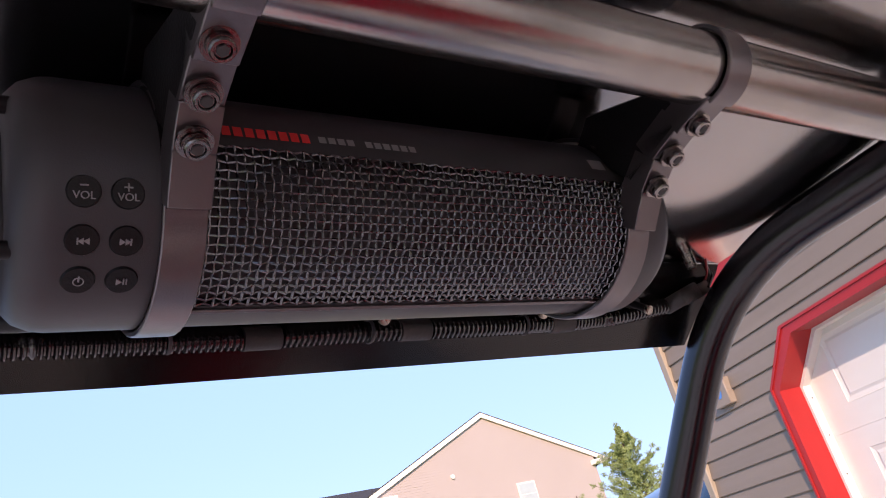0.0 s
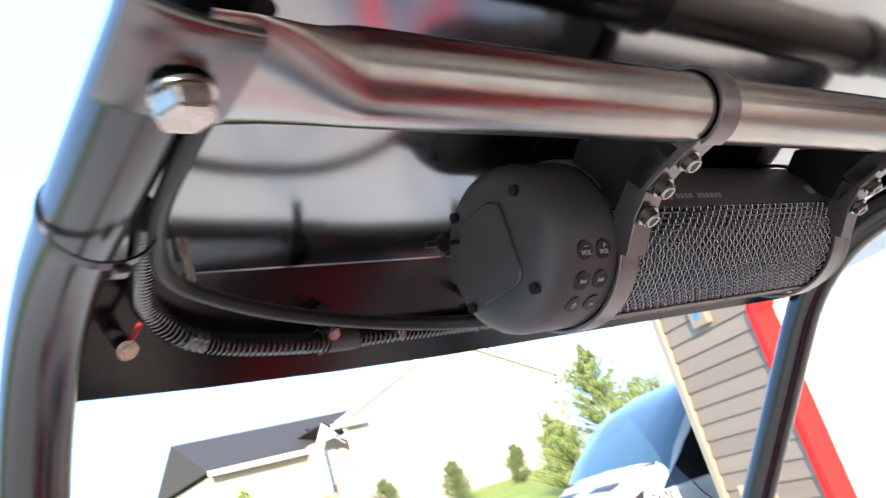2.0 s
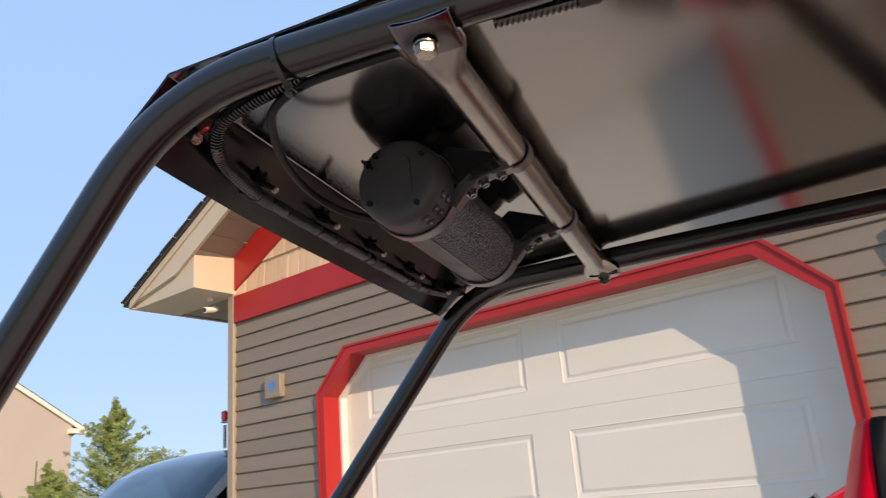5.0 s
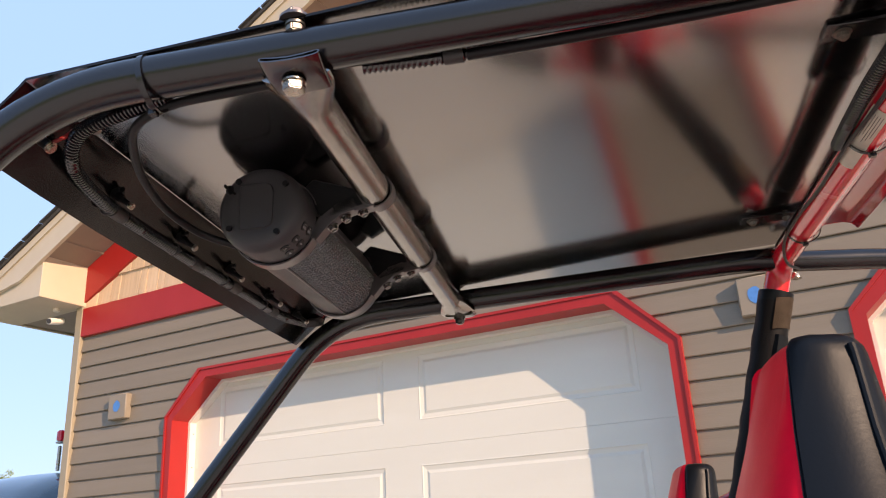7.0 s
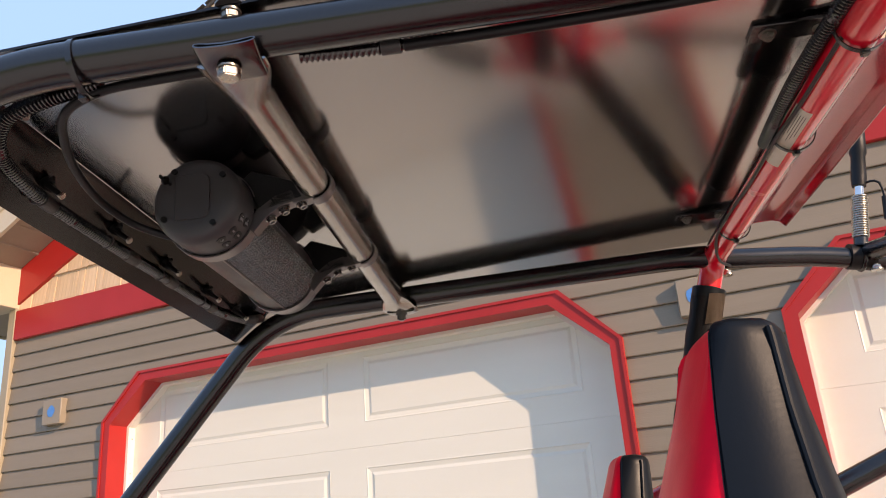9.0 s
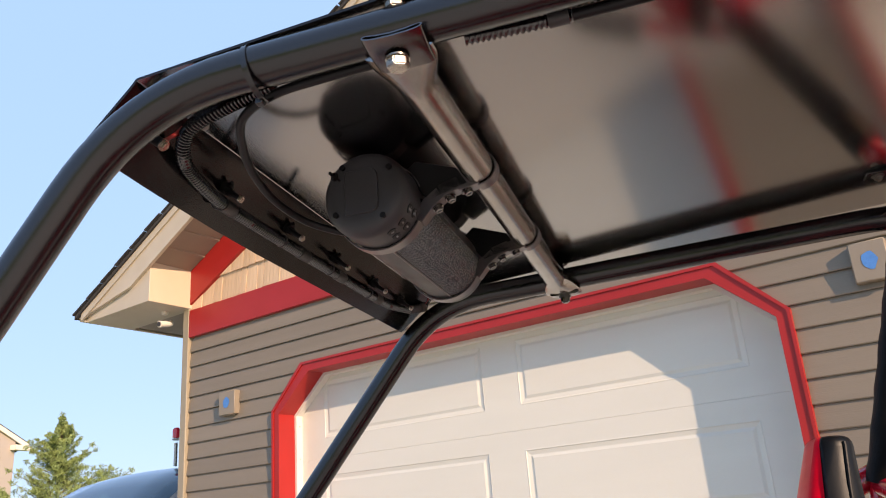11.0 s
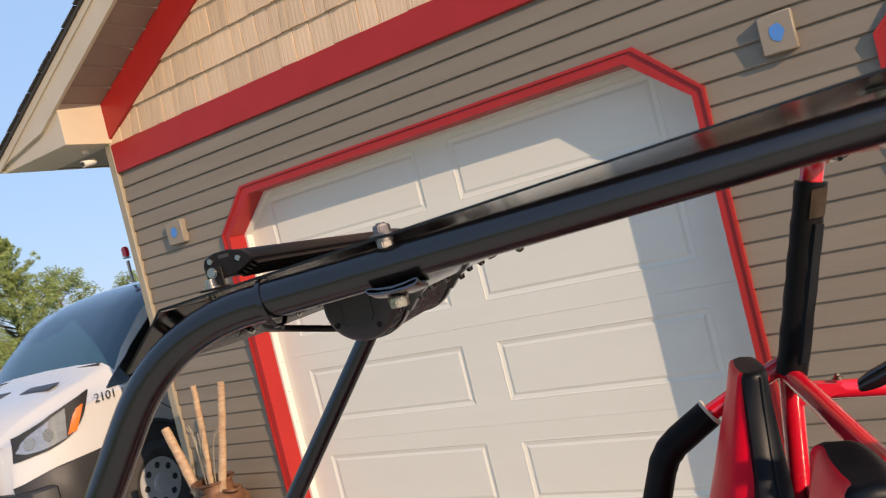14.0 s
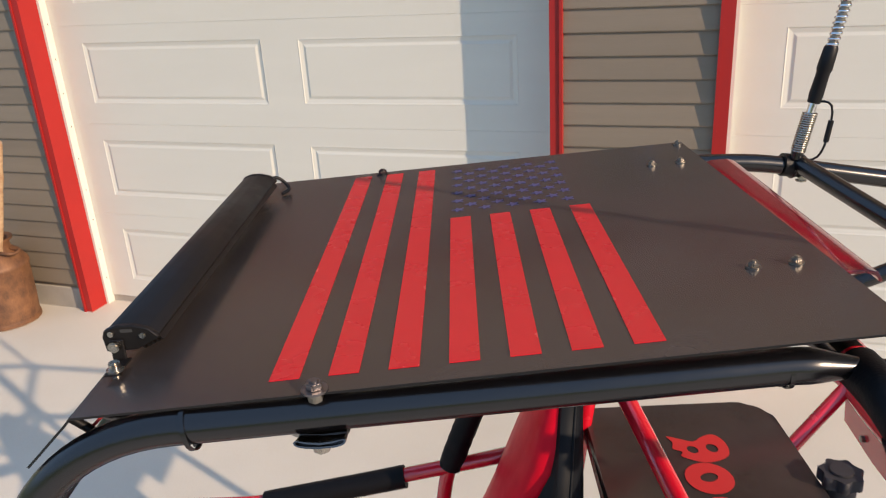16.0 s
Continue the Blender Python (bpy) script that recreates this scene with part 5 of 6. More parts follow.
for va, vb, s in ((0.084, 0.0905, -1), (0.5965, 0.603, 1)):
    lbpart("end_plate", prism([(-0.182 + a, RZ + b) for a, b in capo], "y", va, vb, 0.001), "bar_black", "black end plate")
    v = va if s < 0 else vb
    for a, b in ((-0.017, 0.0275), (0.012, 0.0250)):
        lbpart("end_screw", disc((-0.182 + a, v + s * 0.001, RZ + b), (0, 1, 0), 0.0028, 0.003, 14, 0.0005), "steel", "small steel screw")
    for a, b in ((-0.002, 0.0300),):
        lbpart("end_slot", box(-0.182 + a - 0.006, -0.182 + a + 0.005, v - 0.0004, v + 0.0004, RZ + b - 0.0016, RZ + b + 0.0016), "ink", "dark slot")
    # bent foot, its pivot screw and the bolt into the roof
    foot = bmesh.new()
    box(-0.2015, -0.1885, v + s * 0.0015 - 0.0012, v + s * 0.0015 + 0.0012, RZ + 0.0012, RZ + 0.022, 0.0008, foot)
    box(-0.1985, -0.1845, min(v, v + s * 0.032), max(v, v + s * 0.032), RZ + 0.0006, RZ + 0.0026, 0.0006, foot)
    lbpart("foot", foot, "bar_black", "bent black mounting foot")
    lbpart("pivot_screw", disc((-0.1965, v + s * 0.005, RZ + 0.0165), (0, 1, 0), 0.0052, 0.006, 18, 0.001), "steel", "steel pivot screw")
    lbpart("foot_bolt", disc((-0.1905, v + s * 0.0235, RZ + 0.0070), (0, 0, 1), 0.0052, 0.0085, 18, 0.0012), "steel", "steel bolt into the roof")
    lbpart("foot_washer", disc((-0.1905, v + s * 0.0235, RZ + 0.0034), (0, 0, 1), 0.0080, 0.0016, 18), "steel", "steel washer")
    lbpart("bolt_end", disc((-0.1905, v + s * 0.0235, RZ - 0.010), (0, 0, 1), 0.0040, 0.016, 12, 0.0008), "steel", "threaded bolt end under the roof")

lbpart("lead", sweep(smooth_path([(-0.172, 0.600, RZ + 0.022), (-0.160, 0.614, RZ + 0.024), (-0.148, 0.618, RZ + 0.014), (-0.142, 0.612, RZ + 0.005), (-0.150, 0.598, RZ + 0.002)], 0.004), 0.0028, 10), "rubber", "short black lead")

# ---- antennas: one each side on the rear stays ----
def antenna(AB, AT):
    an = thing("antenna", on_buggy(*AB), "tall whip antenna on a chrome spring with black sleeve", "antenna", "whip antennas")
    AH = an.matrix_world.inverted() @ BUGGY

    def apart_(name, bm, material, label=""):
        bm.transform(AH)
        return part(name, bm, material, an, label, 60)

    ax = (AT - AB).normalized()
    si = ax.cross(Vector((0, 1, 0))).normalized()
    sj = ax.cross(si)
    coil = [AB + ax * (0.010 + 0.062 * i / 380) + (si * math.cos(i * 0.29) + sj * math.sin(i * 0.29)) * 0.0100 for i in range(381)]
    apart_("spring", sweep(coil, 0.0017, 8), "steel", "steel coil spring")
    apart_("stud", disc(AB + ax * 0.004, ax, 0.0095, 0.014, 18, 0.001), "tube_black")
    apart_("ferrule", disc(AB + ax * 0.082, ax, 0.0065, 0.022, 14, 0.001), "chrome", "chrome ferrule")
    apart_("sleeve", sweep([AB + ax * d for d in (0.088, 0.10, 0.135, 0.140, 0.172, 0.178)], lambda i, s: (0.0095, 0.0108, 0.0098, 0.0118, 0.0105, 0.0075)[i], 18), "rubber", "black shrink sleeve")
    def along(d):
        return AB + ax * d + Vector((0.03 * ((d - 0.175) / 0.9) ** 2, 0, 0))

    apart_("whip", sweep([along(0.172 + 0.03 * i) for i in range(31)], 0.0066, 12), "bolt_dull", "silver whip")
    wrap = [along(0.176 + 0.88 * i / 1100) + (si * math.cos(i * 0.62) + sj * math.sin(i * 0.62)) * 0.0074 for i in range(1101)]
    apart_("wrap", sweep(wrap, 0.0022, 6), "chrome", "bright spiral wrap round the whip")
    apart_("pigtail", sweep(smooth_path([AB + ax * 0.09, AB + ax * 0.095 + Vector((0.016, -0.012, -0.005)), AB + ax * 0.075 + Vector((0.026, -0.016, 0)), AB + ax * 0.03 + Vector((0.030, -0.018, 0)), AB + Vector((0.028, -0.012, 0.002)), AB + Vector((0.008, -0.004, -0.006))], 0.006), 0.0018, 8), "rubber", "thin black lead")
    apart_("plug", sweep([AB + ax * 0.062 + Vector((0.028, -0.017, 0)), AB + ax * 0.028 + Vector((0.030, -0.018, 0))], 0.0042, 12), "rubber", "inline black plug")
    apart_("base_clamp", ring((AB.x, AB.y + 0.010, AB.z - 0.016), (1, 0.0, -0.15), 0.0180, 0.0035, 24, 8), "tube_black")


antenna(Vector((0.660, 0.672, 1.545)), Vector((0.700, 0.668, 1.745)))
antenna(Vector((0.745, -0.030, 1.530)), Vector((0.760, -0.030, 1.730)))

# ---- milk can with birch sticks ----
can = thing("milk_can", Matrix.Translation((-1.965, -0.365, ground_z(-1.965, -0.365) + 0.012)), "old rusty brown milk can holding birch sticks by the wall", "milk can")


def turned(profile, n=40):
    bm = bmesh.new()
    rows = [[bm.verts.new((r * math.cos(k * math.tau / n), r * math.sin(k * math.tau / n), z)) for k in range(n)] for r, z in profile]
    for p, q in zip(rows, rows[1:]):
        for k in range(n):
            bm.faces.new((p[k], p[(k + 1) % n], q[(k + 1) % n], q[k]))
    bm.faces.new(rows[0][::-1])
    return bm


part("body", turned([(0.165, 0), (0.180, 0.004), (0.180, 0.025), (0.174, 0.032), (0.180, 0.15), (0.182, 0.335), (0.187, 0.345), (0.187, 0.362), (0.180, 0.372), (0.150, 0.418), (0.118, 0.442), (0.110, 0.455), (0.110, 0.492), (0.128, 0.500), (0.131, 0.512), (0.120, 0.514), (0.104, 0.505), (0.102, 0.40)]), "rust", can, "rusty brown can body")
for sg in (-1, 1):
    a = [(0.118 * sg, -0.04, 0.450), (0.180 * sg, -0.038, 0.448), (0.192 * sg, 0, 0.440), (0.180 * sg, 0.038, 0.448), (0.118 * sg, 0.04, 0.450)]
    part("handle", sweep(smooth_path(a, 0.01), 0.009, 10), "rust", can, "looped handle")
part("lug", disc((0.03, -0.128, 0.475), (0, 1, 0), 0.017, 0.03, 16, 0.004), "tyre", can)
sticks = thing("birch_sticks", Matrix.Translation((-1.965, -0.365, 0.30)), "peeling birch sticks and dry twigs standing in the milk can", "sticks")
rnd = random.Random(3)
for bx, by, tx, ty, tz, r in ((-0.01, -0.02, 0.045, -0.005, 0.755, 0.020), (0.045, -0.03, 0.285, 0.0, 0.745, 0.024), (-0.05, -0.04, -0.30, -0.02, 0.515, 0.030)):
    pts = [Vector((bx, by, -0.05)).lerp(Vector((tx, ty, tz)), i / 12) + Vector((rnd.uniform(-1, 1), rnd.uniform(-1, 1), 0)) * 0.003 for i in range(13)]
    rr = [r * (1.1 - 0.15 * i / 12) * (1 + rnd.uniform(-0.06, 0.06)) for i in range(13)]
    part("stick", sweep(pts, lambda i, s: rr[i], 12), "birch", sticks, "peeling birch stick")
for k in range(7):
    a = rnd.uniform(0, math.tau)
    pts = [(0.03 * math.cos(a), 0.03 * math.sin(a) - 0.02, 0.05), (0.06 * math.cos(a) + 0.02, -0.03, 0.25), (0.10 * math.cos(a) + 0.06, -0.03 + rnd.uniform(-0.03, 0.02), 0.36 + rnd.uniform(0, 0.14)), (0.16 * math.cos(a) + 0.06, -0.02, 0.42 + rnd.uniform(0, 0.12))]
    part("twig", sweep(smooth_path(pts, 0.02), 0.003, 6), "post", sticks, "thin grey twig")

# ---- delivery van beside the garage ----
VAN_AT = Matrix.Translation((-4.49, -0.73, ground_z(-4.49, 0.3) + 0.010)) @ Matrix.Rotation(radians(-84.4), 4, "Z")
van = thing("van", VAN_AT, "white delivery van with dark grey bumper parked beside the garage", "van")


def vpart(name, bm, material, label="", parent=None, smooth=35):
    # a runs back from the bumper, b to the van's left, c up; the van's nose points along its own +x and leans back above the bumper
    for q in bm.verts:
        if q.co.x < 0.35:
            q.co.x += 0.25 * max(0.0, q.co.z - 0.66) * (0.35 - q.co.x) / 0.3
    bm.transform(Matrix(((-1, 0, 0, 0), (0, 1, 0, 0), (0, 0, 1, 0), (0, 0, 0, 1))))
    return part(name, bm, material, parent or van, label, smooth)


def blend(table, a):
    for (x0, y0), (x1, y1) in zip(table, table[1:]):
        if a <= x1:
            s = max(0.0, (a - x0) / (x1 - x0))
            return y0 + (y1 - y0) * s
    return table[-1][1]


Z_TOP = ((0.0, 1.00), (0.10, 1.085), (0.30, 1.19), (0.60, 1.285), (0.90, 1.355), (1.02, 1.42), (1.15, 1.575), (1.45, 1.825), (1.65, 1.93), (1.85, 1.985), (2.05, 2.01), (2.5, 2.035), (5.6, 2.05))
W_TOP = ((0.0, 0.42), (0.30, 0.66), (0.90, 0.78), (1.02, 0.84), (1.45, 0.79), (1.85, 0.73), (2.5, 0.74), (5.6, 0.76))
W_BELT = ((0.0, 0.44), (0.04, 0.58), (0.12, 0.72), (0.28, 0.86), (0.55, 0.955), (1.0, 1.005), (2.0, 1.02), (5.4, 1.02), (5.6, 0.98))
Z_BELT = ((0.0, 0.96), (0.30, 1.09), (0.70, 1.14), (0.85, 1.165), (1.10, 1.18), (1.45, 1.19), (5.6, 1.20))
Z_CLAD = ((0.0, 0.665), (0.28, 0.755), (0.6, 0.775), (5.6, 0.775))


def van_outline(a):
    zt, wt, wb, zb = blend(Z_TOP, a), blend(W_TOP, a), blend(W_BELT, a), blend(Z_BELT, a)
    wt = min(wt, wb - 0.02)
    e = 0.045 if a < 1.0 else 0.07
    pts = [(0, zt), (wt * 0.5, zt - 0.008), (wt * 0.86, zt - 0.03), (wt * 0.95, zt - e)]
    x0, z0 = wt, zt - e - 0.04
    z0 = max(z0, zb + 0.01)
    pts.append((x0, z0))
    pts += [(x0 + (wb - 0.012 - x0) * s, z0 + (zb - z0) * s) for s in (0.45, 1.0)]
    zc = blend(Z_CLAD, a)
    pts += [(wb, zb - 0.06), (wb + 0.012, zc + 0.12), (wb + 0.012, zc + 0.012), (wb + 0.022, zc), (wb + 0.022, 0.40), (wb - 0.03, 0.28), (wb * 0.7, 0.24)]
    return pts


def van_shell():
    st = [0.08, 0.10, 0.13, 0.2, 0.3, 0.45, 0.6, 0.8, 0.95, 1.02, 1.15, 1.3, 1.45, 1.65, 1.85, 1.95, 2.05, 2.25, 2.5, 2.75, 3.5, 4.5, 5.4, 5.6]
    groups = {"body": bmesh.new(), "windscreen": bmesh.new(), "cladding": bmesh.new()}
    outs = [van_outline(a) for a in st]
    for i in range(len(st) - 1):
        for j in range(len(outs[0]) - 1):
            key = "body"
            if 1.02 <= st[i] < 1.85 and j <= 3:
                key = "windscreen"
            elif j >= 9:
                key = "cladding"
            for s in (1, -1):
                g = groups[key]
                q = [(st[i], s * outs[i][j][0], outs[i][j][1]), (st[i + 1], s * outs[i + 1][j][0], outs[i + 1][j][1]), (st[i + 1], s * outs[i + 1][j + 1][0], outs[i + 1][j + 1][1]), (st[i], s * outs[i][j + 1][0], outs[i][j + 1][1])]
                g.faces.new([g.verts.new(c) for c in (q if s > 0 else q[::-1])])
    for i, rev in ((0, False), (len(st) - 1, True)):
        g = groups["body"]
        loop = [(st[i], b, c) for b, c in outs[i]] + [(st[i], -b, c) for b, c in outs[i][:0:-1]]
        g.faces.new([g.verts.new(c) for c in (loop[::-1] if rev else loop)])
    for g in groups.values():
        bmesh.ops.remove_doubles(g, verts=g.verts, dist=0.0005)
    return groups


shell = van_shell()
vpart("body", shell["body"], "van_white", "white painted body")
vpart("windscreen", shell["windscreen"], "van_glass", "dark reflecting windscreen")


def side_b(a, z):
    """How far out the van's side stands at a place along it and a height."""
    o = van_outline(a)
    for (b0, z0), (b1, z1) in zip(o[3:], o[4:]):
        if z0 >= z >= z1 and z0 > z1:
            return b0 + (b1 - b0) * (z0 - z) / (z0 - z1)
    return o[6][0]


WIN_TOP = ((0.86, 1.20), (1.02, 1.30), (1.25, 1.485), (1.52, 1.67), (1.75, 1.745), (2.0, 1.775), (2.6, 1.785))
for sd in (1, -1):
    g = bmesh.new()
    cols = []
    for a in steps(0.86, (1.52, 12), (2.6, 10)):
        z0, z1 = 1.185 + 0.012 * a, blend(WIN_TOP, a)
        cols.append([g.verts.new((a, sd * (side_b(a, z0 + (z1 - z0) * t / 6) + 0.010), z0 + (z1 - z0) * t / 6)) for t in range(7)])
    for p, q in zip(cols, cols[1:]):
        for t in range(6):
            g.faces.new((p[t], q[t], q[t + 1], p[t + 1]))
    ext = bmesh.ops.extrude_edge_only(g, edges=[e for e in g.edges if e.is_boundary])
    for v in ext["geom"]:
        if isinstance(v, bmesh.types.BMVert):
            v.co.y -= sd * 0.02
    vpart("side_window", g, "side_glass", "dark side glass")
vpart("cladding", shell["cladding"], "van_plastic", "dark grey bumper and sill cladding")
# bumper, grille, lamps
bump = prism([(0.05, -0.66), (0.09, -0.84), (0.26, -0.93), (0.26, 0.93), (0.09, 0.84), (0.05, 0.66)], "z", 0.30, 0.660, 0.02)
bumper = vpart("bumper", bump, "van_plastic", "dark grey front bumper")
for s in (-1, 1):
    vpart("fog_lamp", prism([(0.046, 0.36), (0.046, 0.46), (0.10, 0.46), (0.10, 0.38)], "y", 0.60 * s, 0.80 * s, 0.004), "plastic", "fog lamp pocket", bumper)
    for k in range(5):
        b0 = (0.66 + 0.03 * k) * s
        vpart("lamp_cell", box(0.039, 0.050, min(b0, b0 + 0.024 * s), max(b0, b0 + 0.024 * s), 0.385, 0.435, 0.003), "rim", "clear lamp cell", bumper)
gp = [(-0.46, 0.74), (-0.40, 0.655), (0.40, 0.655), (0.46, 0.74), (0.44, 1.02), (0.38, 1.075), (-0.38, 1.075), (-0.44, 1.02)]
gin = [(b * 0.945, 0.865 + (c - 0.865) * 0.91) for b, c in gp]
gb = bmesh.new()
n = len(gp)
for k in range(n):
    merge(gb, prism([gp[k], gp[(k + 1) % n], gin[(k + 1) % n], gin[k]], "x", 0.030, 0.10))
grille = vpart("grille", gb, "van_plastic", "dark grille surround", smooth=20)
vpart("grille_back", prism(gin, "x", 0.062, 0.079), "rubber", "dark opening", grille)
for k in range(-12, 13):
    for s in (-1, 1):
        # slanting bars, cut off at the surround
        y0, run = k * 0.062, 0.21 * s
        qa, qb = sorted(((-0.415 - y0 + run / 2) / run, (0.415 - y0 + run / 2) / run))
        qa, qb = max(0.0, qa), min(1.0, qb)
        if qb - qa > 0.1:
            ends = [Vector((0.056, y0 + run * (q - 0.5), 0.685 + 0.365 * q)) for q in (qa, qb)]
            vpart("grille_bar", sweep(ends, 0.0068, 6), "van_plastic", "", grille)
OVAL = Matrix.Translation((0, 0, 0.885)) @ Matrix.Diagonal((1, 1.75, 0.66, 1)) @ Matrix.Translation((0, 0, -0.885))
em = disc((0.033, 0, 0.885), (1, 0, 0), 0.062, 0.012, 28)
em.transform(OVAL)
badge = vpart("emblem", em, "badge", "plain blue oval badge", grille)
em = ring((0.029, 0, 0.885), (1, 0, 0), 0.062, 0.004, 28, 8)
em.transform(OVAL)
vpart("emblem_rim", em, "rim", "silver rim", badge)


def lamp_patch(lo, hi, a0, a1, off, s, n=10, shear=0.0):
    """A patch on the van's front corner between two height lines."""
    bm = bmesh.new()
    rows = []
    for i in range(n + 1):
        q = i / n
        a = a0 + (a1 - a0) * q
        w = blend(W_BELT, a) + off
        rows.append([bm.verts.new((a + shear * t - off * 0.9, s * (blend(W_BELT, a + shear * t) + off - 0.015 * t * (1 - q)), lo(q) + (hi(q) - lo(q)) * t)) for t in (0, 0.33, 0.67, 1)])
    for p, q in zip(rows, rows[1:]):
        for k in range(3):
            bm.faces.new((p[k], q[k], q[k + 1], p[k + 1]))
    ext = bmesh.ops.extrude_edge_only(bm, edges=[e for e in bm.edges if e.is_boundary])
    for v in ext["geom"]:
        if isinstance(v, bmesh.types.BMVert):
            v.co.y -= s * 0.03
            v.co.x += 0.02
    return bm


for s in (1, -1):
    head = vpart("headlamp", lamp_patch(lambda q: 0.875 + 0.07 * q + (0.285 if s > 0 else 0.03) * q ** 5, lambda q: (1.045 if s > 0 else 0.98) + (0.20 if s > 0 else 0.10) * q, 0.09, 0.645 if s > 0 else 0.5, 0.014 if s > 0 else 0.004, s, 16), "van_plastic", "dark headlamp housing")
    vpart("lens", lamp_patch(lambda q: 0.890 + 0.055 * q + 0.05 * (1 - q) ** 6, lambda q: 1.030 + 0.130 * q - 0.03 * (1 - q) ** 6, 0.10, 0.425, 0.020, s, 12, 0.03), "lamp_clear", "clear headlamp lens", head)
    if s > 0:
        vpart("indicator", lamp_patch(lambda q: 0.965 + 0.012 * q, lambda q: 1.128 + 0.028 * q, 0.435, 0.50, 0.021, s, 6, 0.085), "lamp_orange", "amber indicator", head)
    for c0 in (0.17, 0.29):
        vpart("reflector", disc((c0 - 0.02, s * (blend(W_BELT, c0) + 0.027), 0.945 + 0.22 * c0), (-0.6, s * 0.8, 0), 0.044, 0.008, 20, 0.003), "steel", "bright lamp reflector", head)
# bonnet vents
for s in (1, -1):
    vpart("bonnet_vent", prism([(0.66, 1.294), (0.76, 1.318), (0.775, 1.328), (0.675, 1.306)], "y", 0.13 * s, 0.50 * s), "plastic", "dark bonnet vent")
vpart("cowl", prism([(0.99, -0.72), (1.04, -0.70), (1.04, 0.70), (0.99, 0.72)], "z", 1.372, 1.394), "plastic", "black cowl strip")
# door seams, mirror and fleet number
vpart("door_seam", sweep([(1.06, 1.006, 1.19), (1.10, 1.020, 1.10), (1.22, 1.026, 0.96), (1.36, 1.03, 0.84)], 0.004, 6), "ink", "door seam")
vpart("mirror", box(1.42, 1.50, 1.03, 1.22, 1.24, 1.54, 0.03), "plastic", "black door mirror")
numb = text_mesh("2101", 0.096, 0.002)
numb.transform(Matrix(((1, 0, 0, 0), (0, 0, -1, 0), (0, 1, 0, 0), (0, 0, 0, 1))))
numb.transform(Matrix.Rotation(radians(2), 4, "Y"))
numb.transform(Matrix.Rotation(radians(180), 4, "Z"))
numb.transform(Matrix.Rotation(radians(-6.5), 4, "Z"))
numb.transform(Matrix.Translation((-0.765, side_b(0.765, 1.10) + 0.012, 1.152)))
part("fleet_number", numb, "ink", van, "black fleet number 2101", 0)
plate = vpart("plate_holder", box(0.032, 0.05, -0.16, 0.16, 0.42, 0.575, 0.003), "plate", "pale number plate", bumper)
vpart("plate_band", box(0.029, 0.0315, -0.155, 0.155, 0.525, 0.57), "plate_blue", "blue band", plate)
vpart("plate_bar", box(0.029, 0.0315, -0.12, 0.12, 0.445, 0.505), "ink", "plain bar in place of the number", plate)
# wheels
for a in (1.02, 4.30):
    for s in (1, -1):
        arch = ring((a, s * 1.02, 0.36), (0, 1, 0), 0.475, 0.030, 40, 8)
        vpart("wheel_arch", arch, "van_plastic", "dark wheel arch lip")
        # no hollow is cut: a black disc stands for the shade inside the arch
        vpart("arch_shade", disc((a, s * 1.005, 0.36), (0, 1, 0), 0.47, 0.075, 40), "ink", "black disc in place of the shaded wheel arch hollow")
        w = vpart("wheel", disc((a, s * 1.025, 0.35), (0, 1, 0), 0.215, 0.05, 28, 0.01), "rim", "silver steel wheel")
        t = ring((0, 0, 0), (0, 1, 0), 0.275, 0.075, 40, 12)
        t.transform(Matrix.Translation((a, s * 1.00, 0.35)) @ Matrix.Diagonal((1, 1.25, 1, 1)))
        vpart("tyre", t, "tan_tyre", "dusty tyre", w)
        vpart("hub", disc((a, s * 1.055, 0.35), (0, 1, 0), 0.075, 0.04, 20, 0.01), "rim", "", w)
        for k in range(8):
            an_ = k * math.tau / 8
            vpart("wheel_hole", disc((a + 0.145 * math.cos(an_), s * 1.0515, 0.35 + 0.145 * math.sin(an_)), (0, 1, 0), 0.026, 0.004, 12), "ink", "", w)

# small beacon that stands over the van's roof
b = thing("roof_beacon", Matrix.Translation((-4.375, 1.20, 1.90)), "small red beacon lamp on a steel stem over the van roof", "lamp")
part("stem", sweep([(0, 0, -0.04), (0, 0, 0.17)], 0.016, 10), "steel", b, "steel stem")
part("lamp_body", disc((0.0, 0, 0.255), (0, 0, 1), 0.034, 0.10, 20, 0.012), "red_paint", b, "red lamp body")
part("lamp_band", ring((0.0, 0, 0.20), (0, 0, 1), 0.030, 0.008), "steel", b, "steel band")

# ---- neighbour's house ----
H_A, H_B = Vector((-34.1, 3.95)), Vector((-38.3, 16.5))
e_ = (H_B - H_A).normalized()
house = thing("neighbour_house", Matrix.Identity(4), "large taupe two-storey house with white gable trim", "house")
FLIP = Matrix(((e_.x, -e_.y, 0, H_A.x), (e_.y, e_.x, 0, H_A.y), (0, 0, 1, 0), (0, 0, 0, 1)))


def hpart(name, bm, material, label="", parent=None, smooth=0, skew=0.0):
    # p along the gable, q behind it
    for v in bm.verts:
        v.co.x += skew * max(0.0, v.co.y)
    bm.transform(FLIP)
    return part(name, bm, material, parent or house, label, smooth)


PA, PB, PAPEX, ZE, ZA = -0.4, 13.1, 6.37, 6.10, 9.25
hwall = hpart("wall", prism([(PA, 0.5), (PB, 0.5), (PB, ZE + 0.33), (PAPEX, ZA + 0.05), (PA, ZE + 0.22)], "y", 0, 9.0), "house", "taupe lap-sided gable wall", skew=0.72)
